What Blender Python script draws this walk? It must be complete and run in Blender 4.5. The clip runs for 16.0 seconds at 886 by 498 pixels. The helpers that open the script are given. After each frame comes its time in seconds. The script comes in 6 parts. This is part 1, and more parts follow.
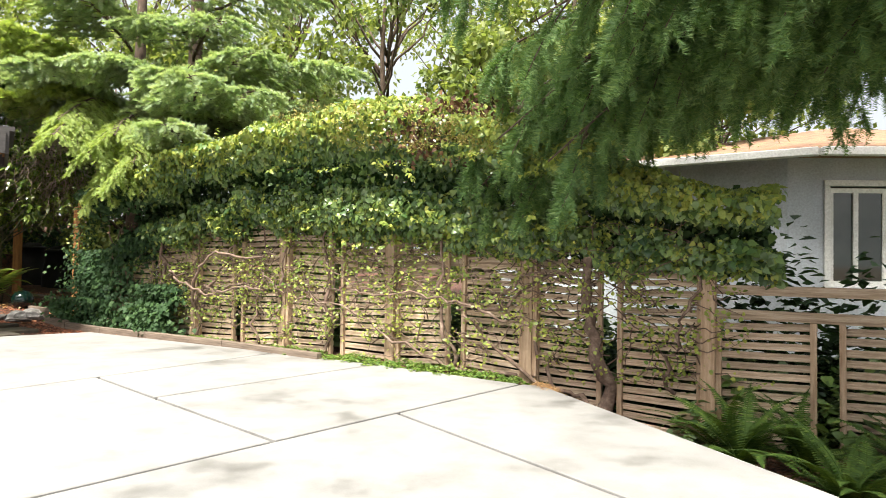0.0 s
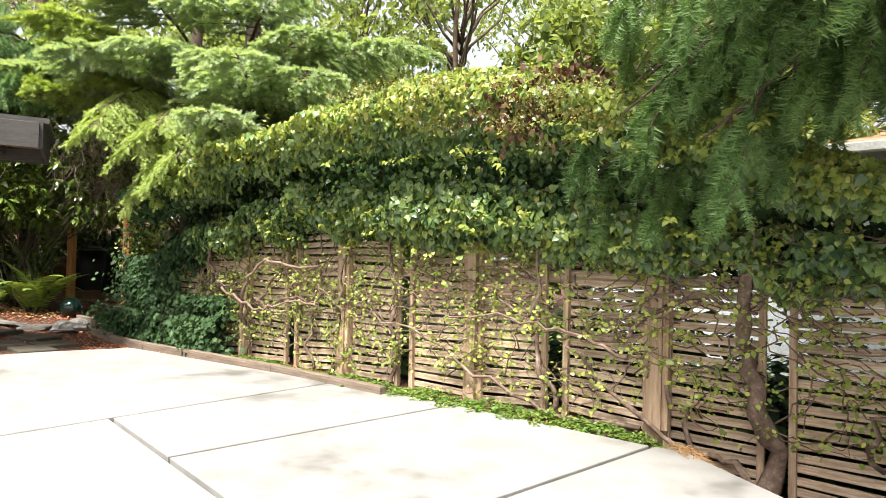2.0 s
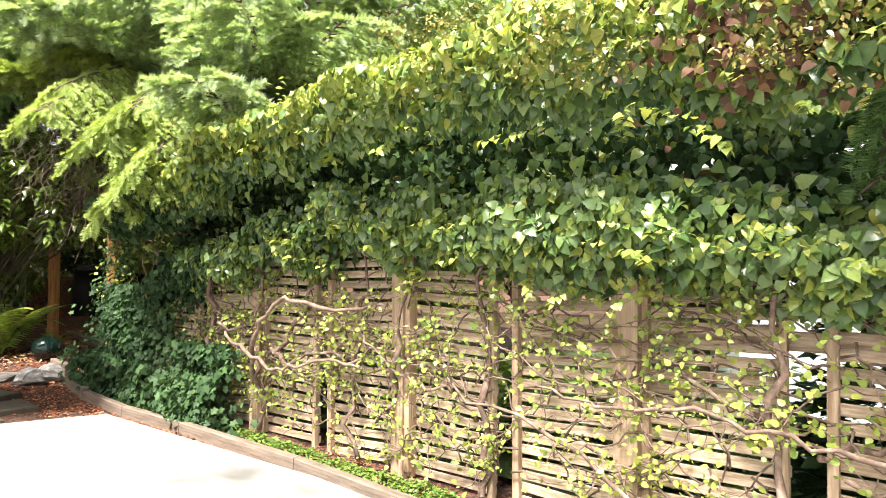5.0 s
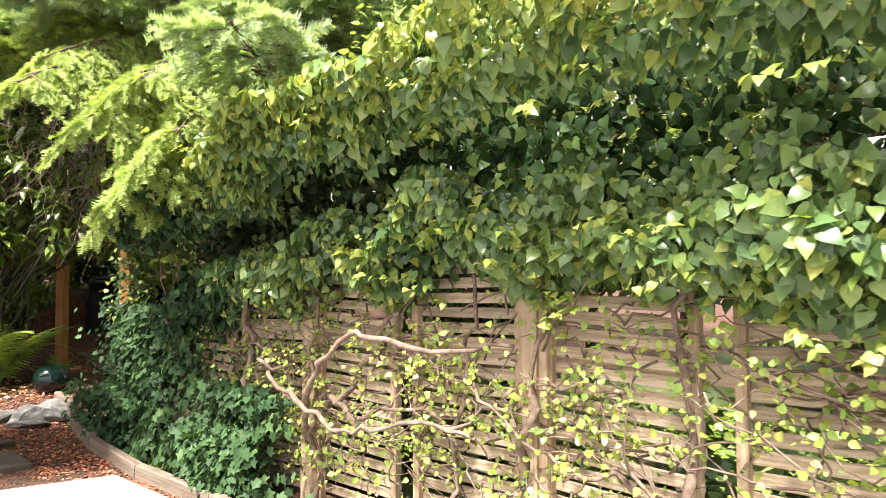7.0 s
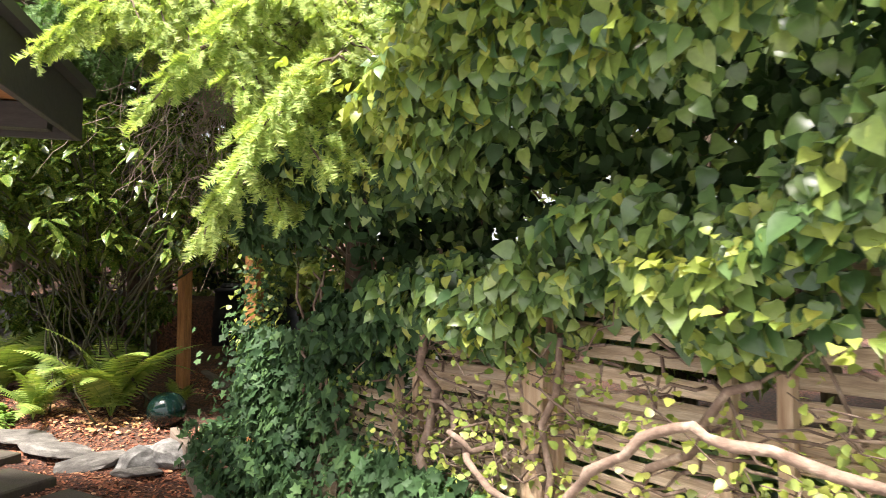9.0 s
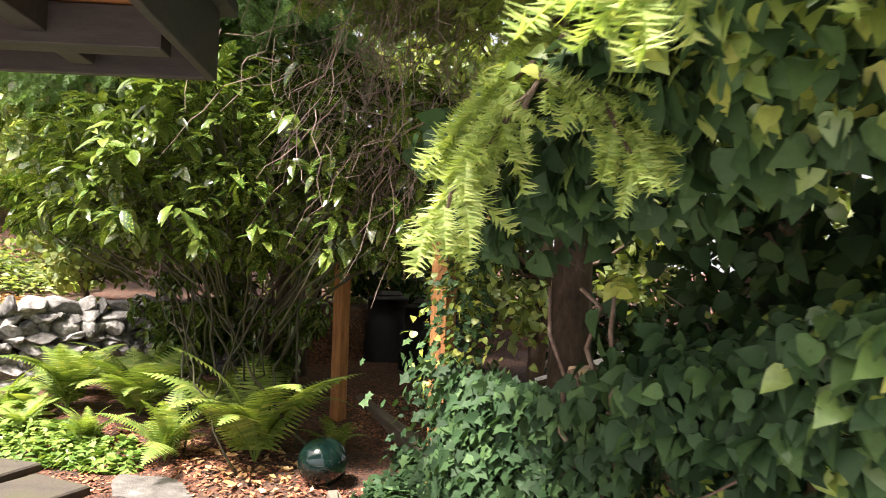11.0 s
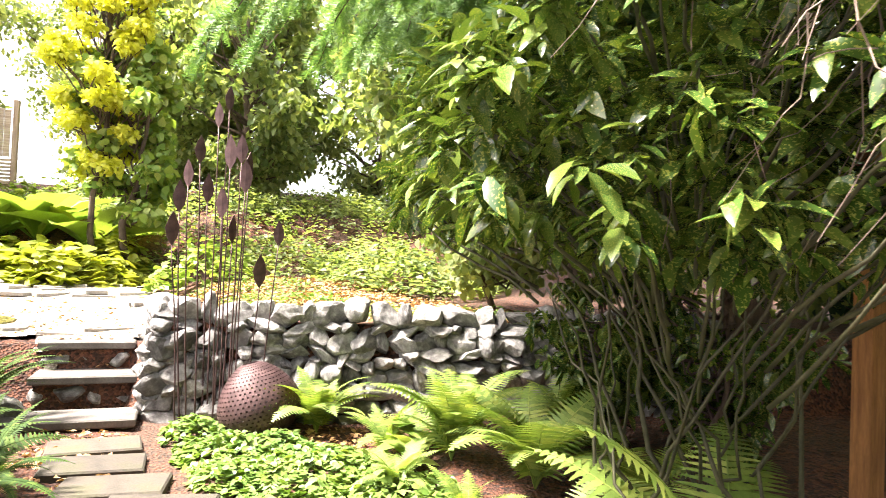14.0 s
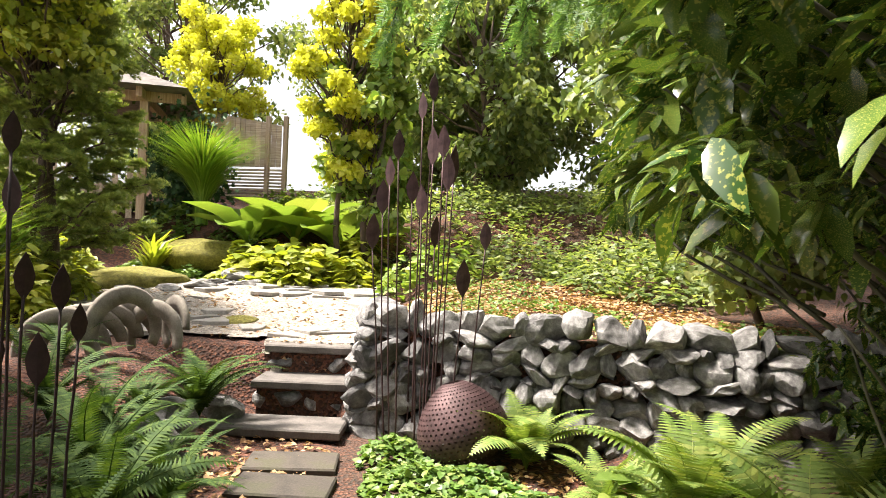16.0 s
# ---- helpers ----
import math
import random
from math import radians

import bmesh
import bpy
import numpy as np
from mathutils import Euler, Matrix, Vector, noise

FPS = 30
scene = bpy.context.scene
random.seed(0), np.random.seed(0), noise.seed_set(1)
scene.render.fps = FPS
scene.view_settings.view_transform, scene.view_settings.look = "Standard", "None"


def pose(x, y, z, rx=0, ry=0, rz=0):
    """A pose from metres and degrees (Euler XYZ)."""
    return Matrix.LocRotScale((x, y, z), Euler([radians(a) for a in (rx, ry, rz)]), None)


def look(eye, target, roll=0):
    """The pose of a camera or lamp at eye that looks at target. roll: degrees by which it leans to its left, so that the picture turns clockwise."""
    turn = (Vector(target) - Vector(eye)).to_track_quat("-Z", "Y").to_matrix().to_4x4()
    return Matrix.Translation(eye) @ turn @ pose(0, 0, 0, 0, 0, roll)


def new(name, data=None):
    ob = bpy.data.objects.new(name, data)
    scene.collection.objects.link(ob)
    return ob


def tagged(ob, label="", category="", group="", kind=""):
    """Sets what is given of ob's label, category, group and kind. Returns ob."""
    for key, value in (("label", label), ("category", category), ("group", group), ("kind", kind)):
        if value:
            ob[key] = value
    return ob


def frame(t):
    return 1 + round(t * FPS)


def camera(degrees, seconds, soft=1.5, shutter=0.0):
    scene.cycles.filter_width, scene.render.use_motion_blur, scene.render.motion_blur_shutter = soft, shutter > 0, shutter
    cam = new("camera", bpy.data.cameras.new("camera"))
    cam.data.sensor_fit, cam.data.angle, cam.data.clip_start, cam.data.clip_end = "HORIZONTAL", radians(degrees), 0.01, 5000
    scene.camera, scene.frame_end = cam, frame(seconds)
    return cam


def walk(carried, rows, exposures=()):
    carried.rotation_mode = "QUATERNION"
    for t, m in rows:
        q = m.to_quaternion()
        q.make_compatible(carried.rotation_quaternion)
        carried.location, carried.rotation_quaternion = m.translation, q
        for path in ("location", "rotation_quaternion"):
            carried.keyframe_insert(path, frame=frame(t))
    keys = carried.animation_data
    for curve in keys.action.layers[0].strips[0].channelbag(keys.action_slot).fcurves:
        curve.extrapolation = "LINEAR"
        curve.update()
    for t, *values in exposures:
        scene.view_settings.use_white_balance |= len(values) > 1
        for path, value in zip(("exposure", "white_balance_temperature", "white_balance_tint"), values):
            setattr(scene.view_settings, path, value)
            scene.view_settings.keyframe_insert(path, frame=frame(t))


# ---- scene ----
cam = camera(68.7, 16.0, 0.6, 0.2)
PATH = [
    (0, (0.463, 0.757, 1.105), (0.377, 2.755, 1.142), 0.8),
    (0.5, (0.404, 1.065, 1.135), (0.217, 3.056, 1.174), 1.0),
    (1, (0.323, 1.426, 1.167), (0.094, 3.413, 1.209), 1.1),
    (1.5, (0.286, 1.804, 1.176), (0.033, 3.787, 1.222), 1.2),
    (2, (0.154, 2.165, 1.195), (-0.135, 4.144, 1.237), 1.2),
    (2.5, (0.012, 2.513, 1.19), (-0.294, 4.489, 1.239), 1.4),
    (3, (-0.104, 2.915, 1.219), (-0.428, 4.887, 1.272), 1.5),
    (3.5, (-0.269, 3.339, 1.23), (-0.611, 5.309, 1.286), 1.7),
    (3.7, (-0.336, 3.502, 1.258), (-0.68, 5.471, 1.318), 1.8),
    (5.8, (-1.077, 4.897, 1.487), (-1.451, 6.861, 1.54), -0.3),
    (6, (-1.161, 5.012, 1.496), (-1.54, 6.975, 1.555), -0.2),
    (6.5, (-1.426, 5.35, 1.504), (-1.83, 7.307, 1.569), -0.0),
    (7, (-1.65, 5.728, 1.522), (-2.072, 7.682, 1.585), -0.1),
    (7.5, (-1.909, 6.108, 1.539), (-2.399, 8.046, 1.606), 0.1),
    (8, (-2.219, 6.474, 1.55), (-2.779, 8.392, 1.628), 0.5),
    (8.5, (-2.503, 6.859, 1.567), (-3.128, 8.757, 1.644), 0.3),
    (9, (-2.805, 7.203, 1.579), (-3.552, 9.056, 1.66), 0.4),
    (9.2, (-2.939, 7.342, 1.587), (-3.73, 9.177, 1.67), 0.6),
    (11.3, (-4.404, 8.621, 1.632), (-5.556, 10.253, 1.724), 1.5),
    (11.5, (-4.538, 8.733, 1.641), (-5.727, 10.338, 1.732), 1.4),
    (12, (-4.858, 8.956, 1.638), (-6.195, 10.44, 1.731), 1.8),
    (12.5, (-5.196, 9.162, 1.648), (-6.672, 10.509, 1.738), 2.2),
    (13, (-5.509, 9.394, 1.656), (-7.131, 10.561, 1.731), 2.0),
    (13.5, (-5.782, 9.587, 1.65), (-7.55, 10.52, 1.715), 2.2),
    (14, (-6.065, 9.745, 1.676), (-7.926, 10.476, 1.728), 2.3),
    (14.5, (-6.283, 9.883, 1.714), (-8.203, 10.44, 1.751), 2.3),
    (15, (-6.479, 10.063, 1.713), (-8.459, 10.347, 1.739), 2.2),
    (15.5, (-6.691, 10.164, 1.731), (-8.689, 10.251, 1.748), 2.3),
    (16, (-6.865, 10.214, 1.755), (-8.865, 10.185, 1.766), 2.3),
]
walk(cam, [(t, look(eye, target, roll)) for t, eye, target, roll in PATH],
     [(0, 1.4, 6500, 9), (3.5, 1.65, 6500, 11), (6, 2.0, 6500, 12), (9, 2.0, 6500, 13), (11.5, 2.35, 6600, 18), (12.5, 3.15, 6600, 20), (13.5, 3.05, 6550, 17), (14.5, 2.45, 6500, 15), (15.3, 2.0, 6500, 14), (16, 1.75, 6500, 14)])

# ---- light ----
world = bpy.data.worlds.new("sky")
scene.world = world
world.use_nodes = True
wn = world.node_tree
sky = wn.nodes.new("ShaderNodeTexSky")
sky.sky_type = "NISHITA"
sky.sun_disc = False
sky.sun_elevation, sky.sun_rotation = radians(60), radians(195)
sky.air_density, sky.dust_density, sky.ozone_density = 1.0, 9.0, 1.0
bg = wn.nodes["Background"]
haze = wn.nodes.new("ShaderNodeMix")
haze.data_type = "RGBA"
haze.inputs[0].default_value, haze.inputs[7].default_value = 0.5, (7.0, 7.1, 7.2, 1)
wn.links.new(sky.outputs[0], haze.inputs[6])
wn.links.new(haze.outputs[2], bg.inputs[0])
bg.inputs[1].default_value = 0.085
sun = new("sun", bpy.data.lights.new("sun", "SUN"))
sun.data.energy, sun.data.angle, sun.data.color = 5.0, radians(12), (1.0, 0.95, 0.86)
sun.matrix_world = look((0, 0, 20), (2.6, 9.6, 20 - 17.4))


# ---- materials ----
def mat(name, rough=0.6, metal=0.0, spec=0.5):
    m = bpy.data.materials.new(name)
    m.use_nodes = True
    p = m.node_tree.nodes["Principled BSDF"]
    p.inputs["Roughness"].default_value, p.inputs["Metallic"].default_value = rough, metal
    p.inputs["Specular IOR Level"].default_value = spec
    return m, m.node_tree.nodes, m.node_tree.links, p


def ramp(nodes, links, source, stops):
    r = nodes.new("ShaderNodeValToRGB")
    while len(r.color_ramp.elements) < len(stops):
        r.color_ramp.elements.new(0.5)
    for e, (at, c) in zip(r.color_ramp.elements, stops):
        e.position, e.color = at, (*c, 1)
    links.new(source, r.inputs[0])
    return r.outputs[0]


def blend(nodes, links, fac, a, b, mode="MIX"):
    x = nodes.new("ShaderNodeMix")
    x.data_type, x.blend_type = "RGBA", mode
    for i, v in ((0, fac), (6, a), (7, b)):
        if isinstance(v, (int, float)):
            x.inputs[i].default_value = v
        elif isinstance(v, tuple):
            x.inputs[i].default_value = (*v, 1)
        else:
            links.new(v, x.inputs[i])
    return x.outputs[2]


def tex(nodes, links, scale, detail=4.0, stretch=(1, 1, 1), rough=0.6, coords="Object"):
    c = nodes.new("ShaderNodeTexCoord")
    mp = nodes.new("ShaderNodeMapping")
    mp.inputs["Scale"].default_value = stretch
    links.new(c.outputs[coords], mp.inputs[0])
    t = nodes.new("ShaderNodeTexNoise")
    t.inputs["Scale"].default_value, t.inputs["Detail"].default_value, t.inputs["Roughness"].default_value = scale, detail, rough
    links.new(mp.outputs[0], t.inputs[0])
    return t.outputs[0]


def bump(nodes, links, p, height, strength=0.4, distance=0.01):
    b = nodes.new("ShaderNodeBump")
    b.inputs["Strength"].default_value, b.inputs["Distance"].default_value = strength, distance
    links.new(height, b.inputs["Height"])
    links.new(b.outputs[0], p.inputs["Normal"])


def leaf_mat(name, stops, rough=0.45, clear=0.35, spots=None, spec=0.5):
    """Leaves vary one by one; light passes through them in part."""
    m, nodes, links, p = mat(name, rough, 0, spec)
    geo = nodes.new("ShaderNodeNewGeometry")
    info = nodes.new("ShaderNodeObjectInfo")
    both = nodes.new("ShaderNodeMath")
    both.operation = "ADD"
    links.new(geo.outputs["Random Per Island"], both.inputs[0])
    links.new(info.outputs["Random"], both.inputs[1])
    turn = nodes.new("ShaderNodeMath")
    turn.operation = "FRACT"
    links.new(both.outputs[0], turn.inputs[0])
    col = ramp(nodes, links, turn.outputs[0], stops)
    broad = tex(nodes, links, 1.3, 2.0)
    col = blend(nodes, links, ramp(nodes, links, broad, [(0.35, (0, 0, 0)), (0.7, (0.35, 0.35, 0.35))]), col, stops[-1][1])
    if spots:
        sp = tex(nodes, links, 80.0, 2.0)
        col = blend(nodes, links, ramp(nodes, links, sp, [(0.55, (0, 0, 0)), (0.62, (1, 1, 1))]), col, spots)
    else:
        fine = tex(nodes, links, 60.0, 3.0)
        col = blend(nodes, links, 0.35, col, ramp(nodes, links, fine, [(0.3, (0.35, 0.35, 0.35)), (0.7, (1, 1, 1))]), "MULTIPLY")
    links.new(col, p.inputs["Base Color"])
    tr = nodes.new("ShaderNodeBsdfTranslucent")
    links.new(blend(nodes, links, 1.0, col, (1.0, 1.0, 0.45), "MULTIPLY"), tr.inputs[0])
    mx = nodes.new("ShaderNodeMixShader")
    mx.inputs[0].default_value = clear
    links.new(p.outputs[0], mx.inputs[1])
    links.new(tr.outputs[0], mx.inputs[2])
    links.new(mx.outputs[0], nodes["Material Output"].inputs[0])
    return m


def grain_mat(name, stops, scale=6.0, stretch=(1, 1, 1), rough=0.8, relief=0.4, fine=40.0, per_object=0.25, metal=0.0, depth=0.006):
    m, nodes, links, p = mat(name, rough, metal)
    big = tex(nodes, links, scale, 6.0, stretch)
    small = tex(nodes, links, fine, 4.0, stretch)
    col = ramp(nodes, links, big, stops)
    col = blend(nodes, links, 0.5, col, ramp(nodes, links, small, [(0.3, (0.5, 0.5, 0.5)), (0.7, (1.15, 1.15, 1.15))]), "MULTIPLY")
    info = nodes.new("ShaderNodeObjectInfo")
    col = blend(nodes, links, per_object, col, ramp(nodes, links, info.outputs["Random"], [(0, (0.45, 0.45, 0.45)), (1, (1.3, 1.28, 1.25))]), "MULTIPLY")
    links.new(col, p.inputs["Base Color"])
    bump(nodes, links, p, small, relief, depth)
    return m


WOOD = grain_mat("weathered_cedar", [(0.3, (0.30, 0.21, 0.14)), (0.5, (0.52, 0.40, 0.285)), (0.7, (0.68, 0.56, 0.43))], 5.0, (0.6, 6, 9), 0.85, 0.5, 30.0, 0.45)
POSTW = grain_mat("post_wood", [(0.3, (0.29, 0.18, 0.11)), (0.5, (0.46, 0.33, 0.22)), (0.7, (0.58, 0.45, 0.33))], 5.0, (8, 8, 0.6), 0.85, 0.5, 30.0, 0.3)
ORANGEW = grain_mat("orange_stained_post", [(0.3, (0.22, 0.09, 0.03)), (0.6, (0.42, 0.19, 0.06)), (0.75, (0.5, 0.26, 0.1))], 5.0, (8, 8, 0.6), 0.7, 0.4)
BARK = grain_mat("bark", [(0.3, (0.05, 0.035, 0.025)), (0.6, (0.13, 0.09, 0.065)), (0.8, (0.24, 0.18, 0.14))], 14.0, (1, 1, 0.4), 0.95, 0.9, 60.0, 0.3)
EDGEW = grain_mat("edging_timber", [(0.3, (0.10, 0.075, 0.055)), (0.6, (0.20, 0.155, 0.12)), (0.8, (0.28, 0.23, 0.18))], 5.0, (0.6, 6, 9), 0.9, 0.5, 30.0, 0.3)
VINEBARK = grain_mat("vine_bark", [(0.3, (0.09, 0.055, 0.04)), (0.55, (0.21, 0.145, 0.11)), (0.75, (0.38, 0.31, 0.25))], 16.0, (1, 1, 1), 0.9, 0.8, 70.0, 0.3)
DEADTWIG = grain_mat("dead_twig", [(0.3, (0.13, 0.09, 0.07)), (0.7, (0.28, 0.21, 0.165))], 10.0, (1, 1, 1), 0.95)
GREENSTEM = grain_mat("green_stem", [(0.3, (0.03, 0.03, 0.014)), (0.7, (0.08, 0.075, 0.035))], 10.0, (1, 1, 1), 0.7)
STONE = grain_mat("field_stone", [(0.3, (0.10, 0.095, 0.09)), (0.5, (0.24, 0.23, 0.22)), (0.72, (0.48, 0.47, 0.45))], 5.0, (1, 1, 1), 0.9, 0.8, 45.0, 0.9, depth=0.012)
TREAD = grain_mat("step_stone", [(0.3, (0.08, 0.07, 0.06)), (0.6, (0.17, 0.15, 0.13))], 5.0, (1, 1, 1), 0.9, 0.6, 60.0, 0.3)
FLAG = grain_mat("pale_flagstone", [(0.3, (0.26, 0.24, 0.21)), (0.6, (0.38, 0.36, 0.32)), (0.8, (0.46, 0.43, 0.38))], 4.0, (1, 1, 1), 0.9, 0.5, 50.0, 0.5)
DARKSTONE = grain_mat("dark_garden_stone", [(0.3, (0.06, 0.055, 0.05)), (0.55, (0.13, 0.12, 0.11)), (0.75, (0.26, 0.25, 0.23))], 5.0, (1, 1, 1), 0.9, 0.8, 45.0, 0.4, depth=0.012)
PAVER = grain_mat("mossy_paver", [(0.3, (0.04, 0.034, 0.026)), (0.5, (0.075, 0.062, 0.047)), (0.75, (0.065, 0.068, 0.028))], 4.0, (1, 1, 1), 0.92, 0.6, 60.0, 0.4)
CONCGREY = grain_mat("cast_concrete", [(0.3, (0.13, 0.11, 0.085)), (0.6, (0.25, 0.22, 0.175)), (0.8, (0.20, 0.19, 0.12))], 7.0, (1, 1, 1), 0.9, 0.4, 80.0, 0.1)
RUST = grain_mat("rusted_steel", [(0.3, (0.05, 0.025, 0.024)), (0.6, (0.11, 0.06, 0.058)), (0.8, (0.16, 0.10, 0.095))], 12.0, (1, 1, 1), 0.6, 0.3, 90.0, 0.2, 0.5)
DARKSTEEL = grain_mat("dark_steel", [(0.3, (0.03, 0.02, 0.02)), (0.7, (0.07, 0.04, 0.04))], 12.0, (1, 1, 1), 0.6, 0.3, 90.0, 0.2, 0.4)
FASCIA = grain_mat("dark_fascia", [(0.3, (0.03, 0.028, 0.027)), (0.7, (0.06, 0.055, 0.052))], 6.0, (1, 6, 6), 0.6, 0.2)
SOFFIT = grain_mat("cedar_soffit", [(0.3, (0.30, 0.12, 0.04)), (0.7, (0.48, 0.22, 0.08))], 5.0, (0.5, 7, 7), 0.6, 0.3)
SIDING = grain_mat("pale_siding", [(0.3, (0.44, 0.48, 0.53)), (0.7, (0.55, 0.59, 0.64))], 2.0, (1, 1, 1), 0.7, 0.15)
WHITE = grain_mat("white_paint", [(0.3, (0.72, 0.72, 0.70)), (0.7, (0.82, 0.82, 0.80))], 3.0, (1, 1, 1), 0.55, 0.1)
ROOF = grain_mat("mossy_roof", [(0.3, (0.16, 0.09, 0.06)), (0.55, (0.30, 0.17, 0.11)), (0.75, (0.22, 0.2, 0.08))], 5.0, (1, 1, 1), 0.95, 0.8, 50.0, 0.2)
BLACKPL = grain_mat("black_plastic", [(0.3, (0.005, 0.005, 0.006)), (0.7, (0.010, 0.010, 0.011))], 6.0, (1, 1, 1), 0.6, 0.15)
BLACKPL.node_tree.nodes["Principled BSDF"].inputs["Specular IOR Level"].default_value = 0.2
TERRA = grain_mat("terracotta", [(0.3, (0.38, 0.13, 0.06)), (0.7, (0.5, 0.2, 0.1))], 6.0)
MOSS = grain_mat("moss", [(0.3, (0.13, 0.12, 0.02)), (0.6, (0.30, 0.27, 0.05)), (0.8, (0.42, 0.33, 0.08))], 20.0, (1, 1, 1), 0.98, 1.0, 120.0, 0.2, depth=0.02)
CHIP = leaf_mat("bark_chip", [(0, (0.11, 0.03, 0.016)), (0.4, (0.27, 0.075, 0.036)), (0.75, (0.38, 0.13, 0.06)), (1, (0.48, 0.27, 0.15))], 0.9, 0.0)
DRYLEAF = leaf_mat("dry_leaf", [(0, (0.25, 0.11, 0.04)), (0.5, (0.45, 0.25, 0.10)), (1, (0.62, 0.42, 0.22))], 0.8, 0.15)

m, nodes, links, p = mat("gravel", 0.9)
v = nodes.new("ShaderNodeTexVoronoi")
v.inputs["Scale"].default_value = 45
c = nodes.new("ShaderNodeTexCoord")
links.new(c.outputs["Object"], v.inputs["Vector"])
links.new(blend(nodes, links, 0.5, ramp(nodes, links, v.outputs["Color"], [(0.2, (0.20, 0.17, 0.14)), (0.6, (0.38, 0.34, 0.28)), (0.9, (0.55, 0.50, 0.43))]), ramp(nodes, links, tex(nodes, links, 1.5), [(0.3, (0.5, 0.42, 0.33)), (0.7, (1, 1, 1))]), "MULTIPLY"), p.inputs["Base Color"])
bump(nodes, links, p, v.outputs["Distance"], 0.6, 0.02)
GRAVEL = m

m, nodes, links, p = mat("concrete_slab", 0.75, 0, 0.35)
blot = tex(nodes, links, 0.55, 5.0)
fine = tex(nodes, links, 90.0, 4.0)
mid = tex(nodes, links, 3.0, 6.0)
col = ramp(nodes, links, blot, [(0.36, (0.13, 0.128, 0.12)), (0.43, (0.235, 0.232, 0.225)), (0.7, (0.285, 0.282, 0.275))])
col = blend(nodes, links, 0.45, col, ramp(nodes, links, mid, [(0.3, (0.62, 0.61, 0.59)), (0.55, (1.05, 1.05, 1.05))]), "MULTIPLY")
col = blend(nodes, links, 0.2, col, ramp(nodes, links, fine, [(0.3, (0.6, 0.6, 0.6)), (0.7, (1.1, 1.1, 1.1))]), "MULTIPLY")
links.new(col, p.inputs["Base Color"])
links.new(ramp(nodes, links, blot, [(0.36, (0.45, 0.45, 0.45)), (0.5, (0.8, 0.8, 0.8))]), p.inputs["Roughness"])
bump(nodes, links, p, fine, 0.15, 0.003)
SLAB = m

m, nodes, links, p = mat("earth_mulch", 0.95)
big = tex(nodes, links, 0.8, 4.0)
vor = nodes.new("ShaderNodeTexVoronoi")
vor.inputs["Scale"].default_value = 38
c = nodes.new("ShaderNodeTexCoord")
links.new(c.outputs["Object"], vor.inputs["Vector"])
col = ramp(nodes, links, vor.outputs["Color"], [(0.15, (0.026, 0.011, 0.007)), (0.5, (0.085, 0.030, 0.017)), (0.85, (0.18, 0.066, 0.034))])
col = blend(nodes, links, ramp(nodes, links, big, [(0.4, (0, 0, 0)), (0.7, (0.6, 0.6, 0.6))]), col, (0.06, 0.045, 0.028))
links.new(col, p.inputs["Base Color"])
bump(nodes, links, p, vor.outputs["Distance"], 0.8, 0.03)
MULCH = m

m, nodes, links, p = mat("glazed_ball", 0.1, 0.0, 0.45)
links.new(ramp(nodes, links, tex(nodes, links, 9.0), [(0.3, (0.0015, 0.006, 0.005)), (0.7, (0.004, 0.013, 0.011))]), p.inputs["Base Color"])
p.inputs["Coat Weight"].default_value = 0.2
BALL = m
m, nodes, links, p = mat("window_glass", 0.04, 0.0, 0.8)
links.new(ramp(nodes, links, tex(nodes, links, 1.0), [(0.3, (0.02, 0.03, 0.025)), (0.7, (0.05, 0.06, 0.05))]), p.inputs["Base Color"])
GLASS = m

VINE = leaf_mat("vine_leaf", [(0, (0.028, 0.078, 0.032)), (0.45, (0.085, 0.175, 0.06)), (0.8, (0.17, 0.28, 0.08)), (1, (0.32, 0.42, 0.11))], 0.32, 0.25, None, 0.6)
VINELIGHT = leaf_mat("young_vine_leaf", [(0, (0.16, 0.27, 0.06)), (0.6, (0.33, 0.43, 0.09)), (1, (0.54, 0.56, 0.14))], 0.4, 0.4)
FLOWER = leaf_mat("vine_flower_cluster", [(0, (0.14, 0.15, 0.03)), (0.6, (0.30, 0.26, 0.06)), (1, (0.42, 0.33, 0.12))], 0.8, 0.2)
WITHERED = leaf_mat("withered_leaf", [(0, (0.05, 0.022, 0.015)), (0.6, (0.12, 0.055, 0.03)), (1, (0.20, 0.11, 0.05))], 0.8, 0.15)
BRACT = leaf_mat("white_bract", [(0, (0.7, 0.7, 0.62)), (1, (0.8, 0.8, 0.74))], 0.6, 0.2)
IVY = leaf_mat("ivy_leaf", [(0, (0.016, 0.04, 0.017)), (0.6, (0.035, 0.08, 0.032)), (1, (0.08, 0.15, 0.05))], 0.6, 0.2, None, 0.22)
AUCUBA = leaf_mat("aucuba_leaf", [(0, (0.025, 0.065, 0.013)), (0.6, (0.055, 0.115, 0.02)), (1, (0.14, 0.20, 0.035))], 0.22, 0.22, (0.28, 0.30, 0.06), 0.75)
NEEDLE = leaf_mat("larch_needle", [(0, (0.07, 0.16, 0.055)), (0.6, (0.13, 0.26, 0.08)), (1, (0.25, 0.38, 0.12))], 0.6, 0.4)
SPRUCE = leaf_mat("spruce_needle", [(0, (0.26, 0.40, 0.24)), (0.6, (0.44, 0.57, 0.36)), (1, (0.60, 0.68, 0.44))], 0.6, 0.55)
SPRUCEY = leaf_mat("spruce_tip", [(0, (0.22, 0.34, 0.09)), (0.6, (0.40, 0.52, 0.15)), (1, (0.55, 0.62, 0.22))], 0.6, 0.5)
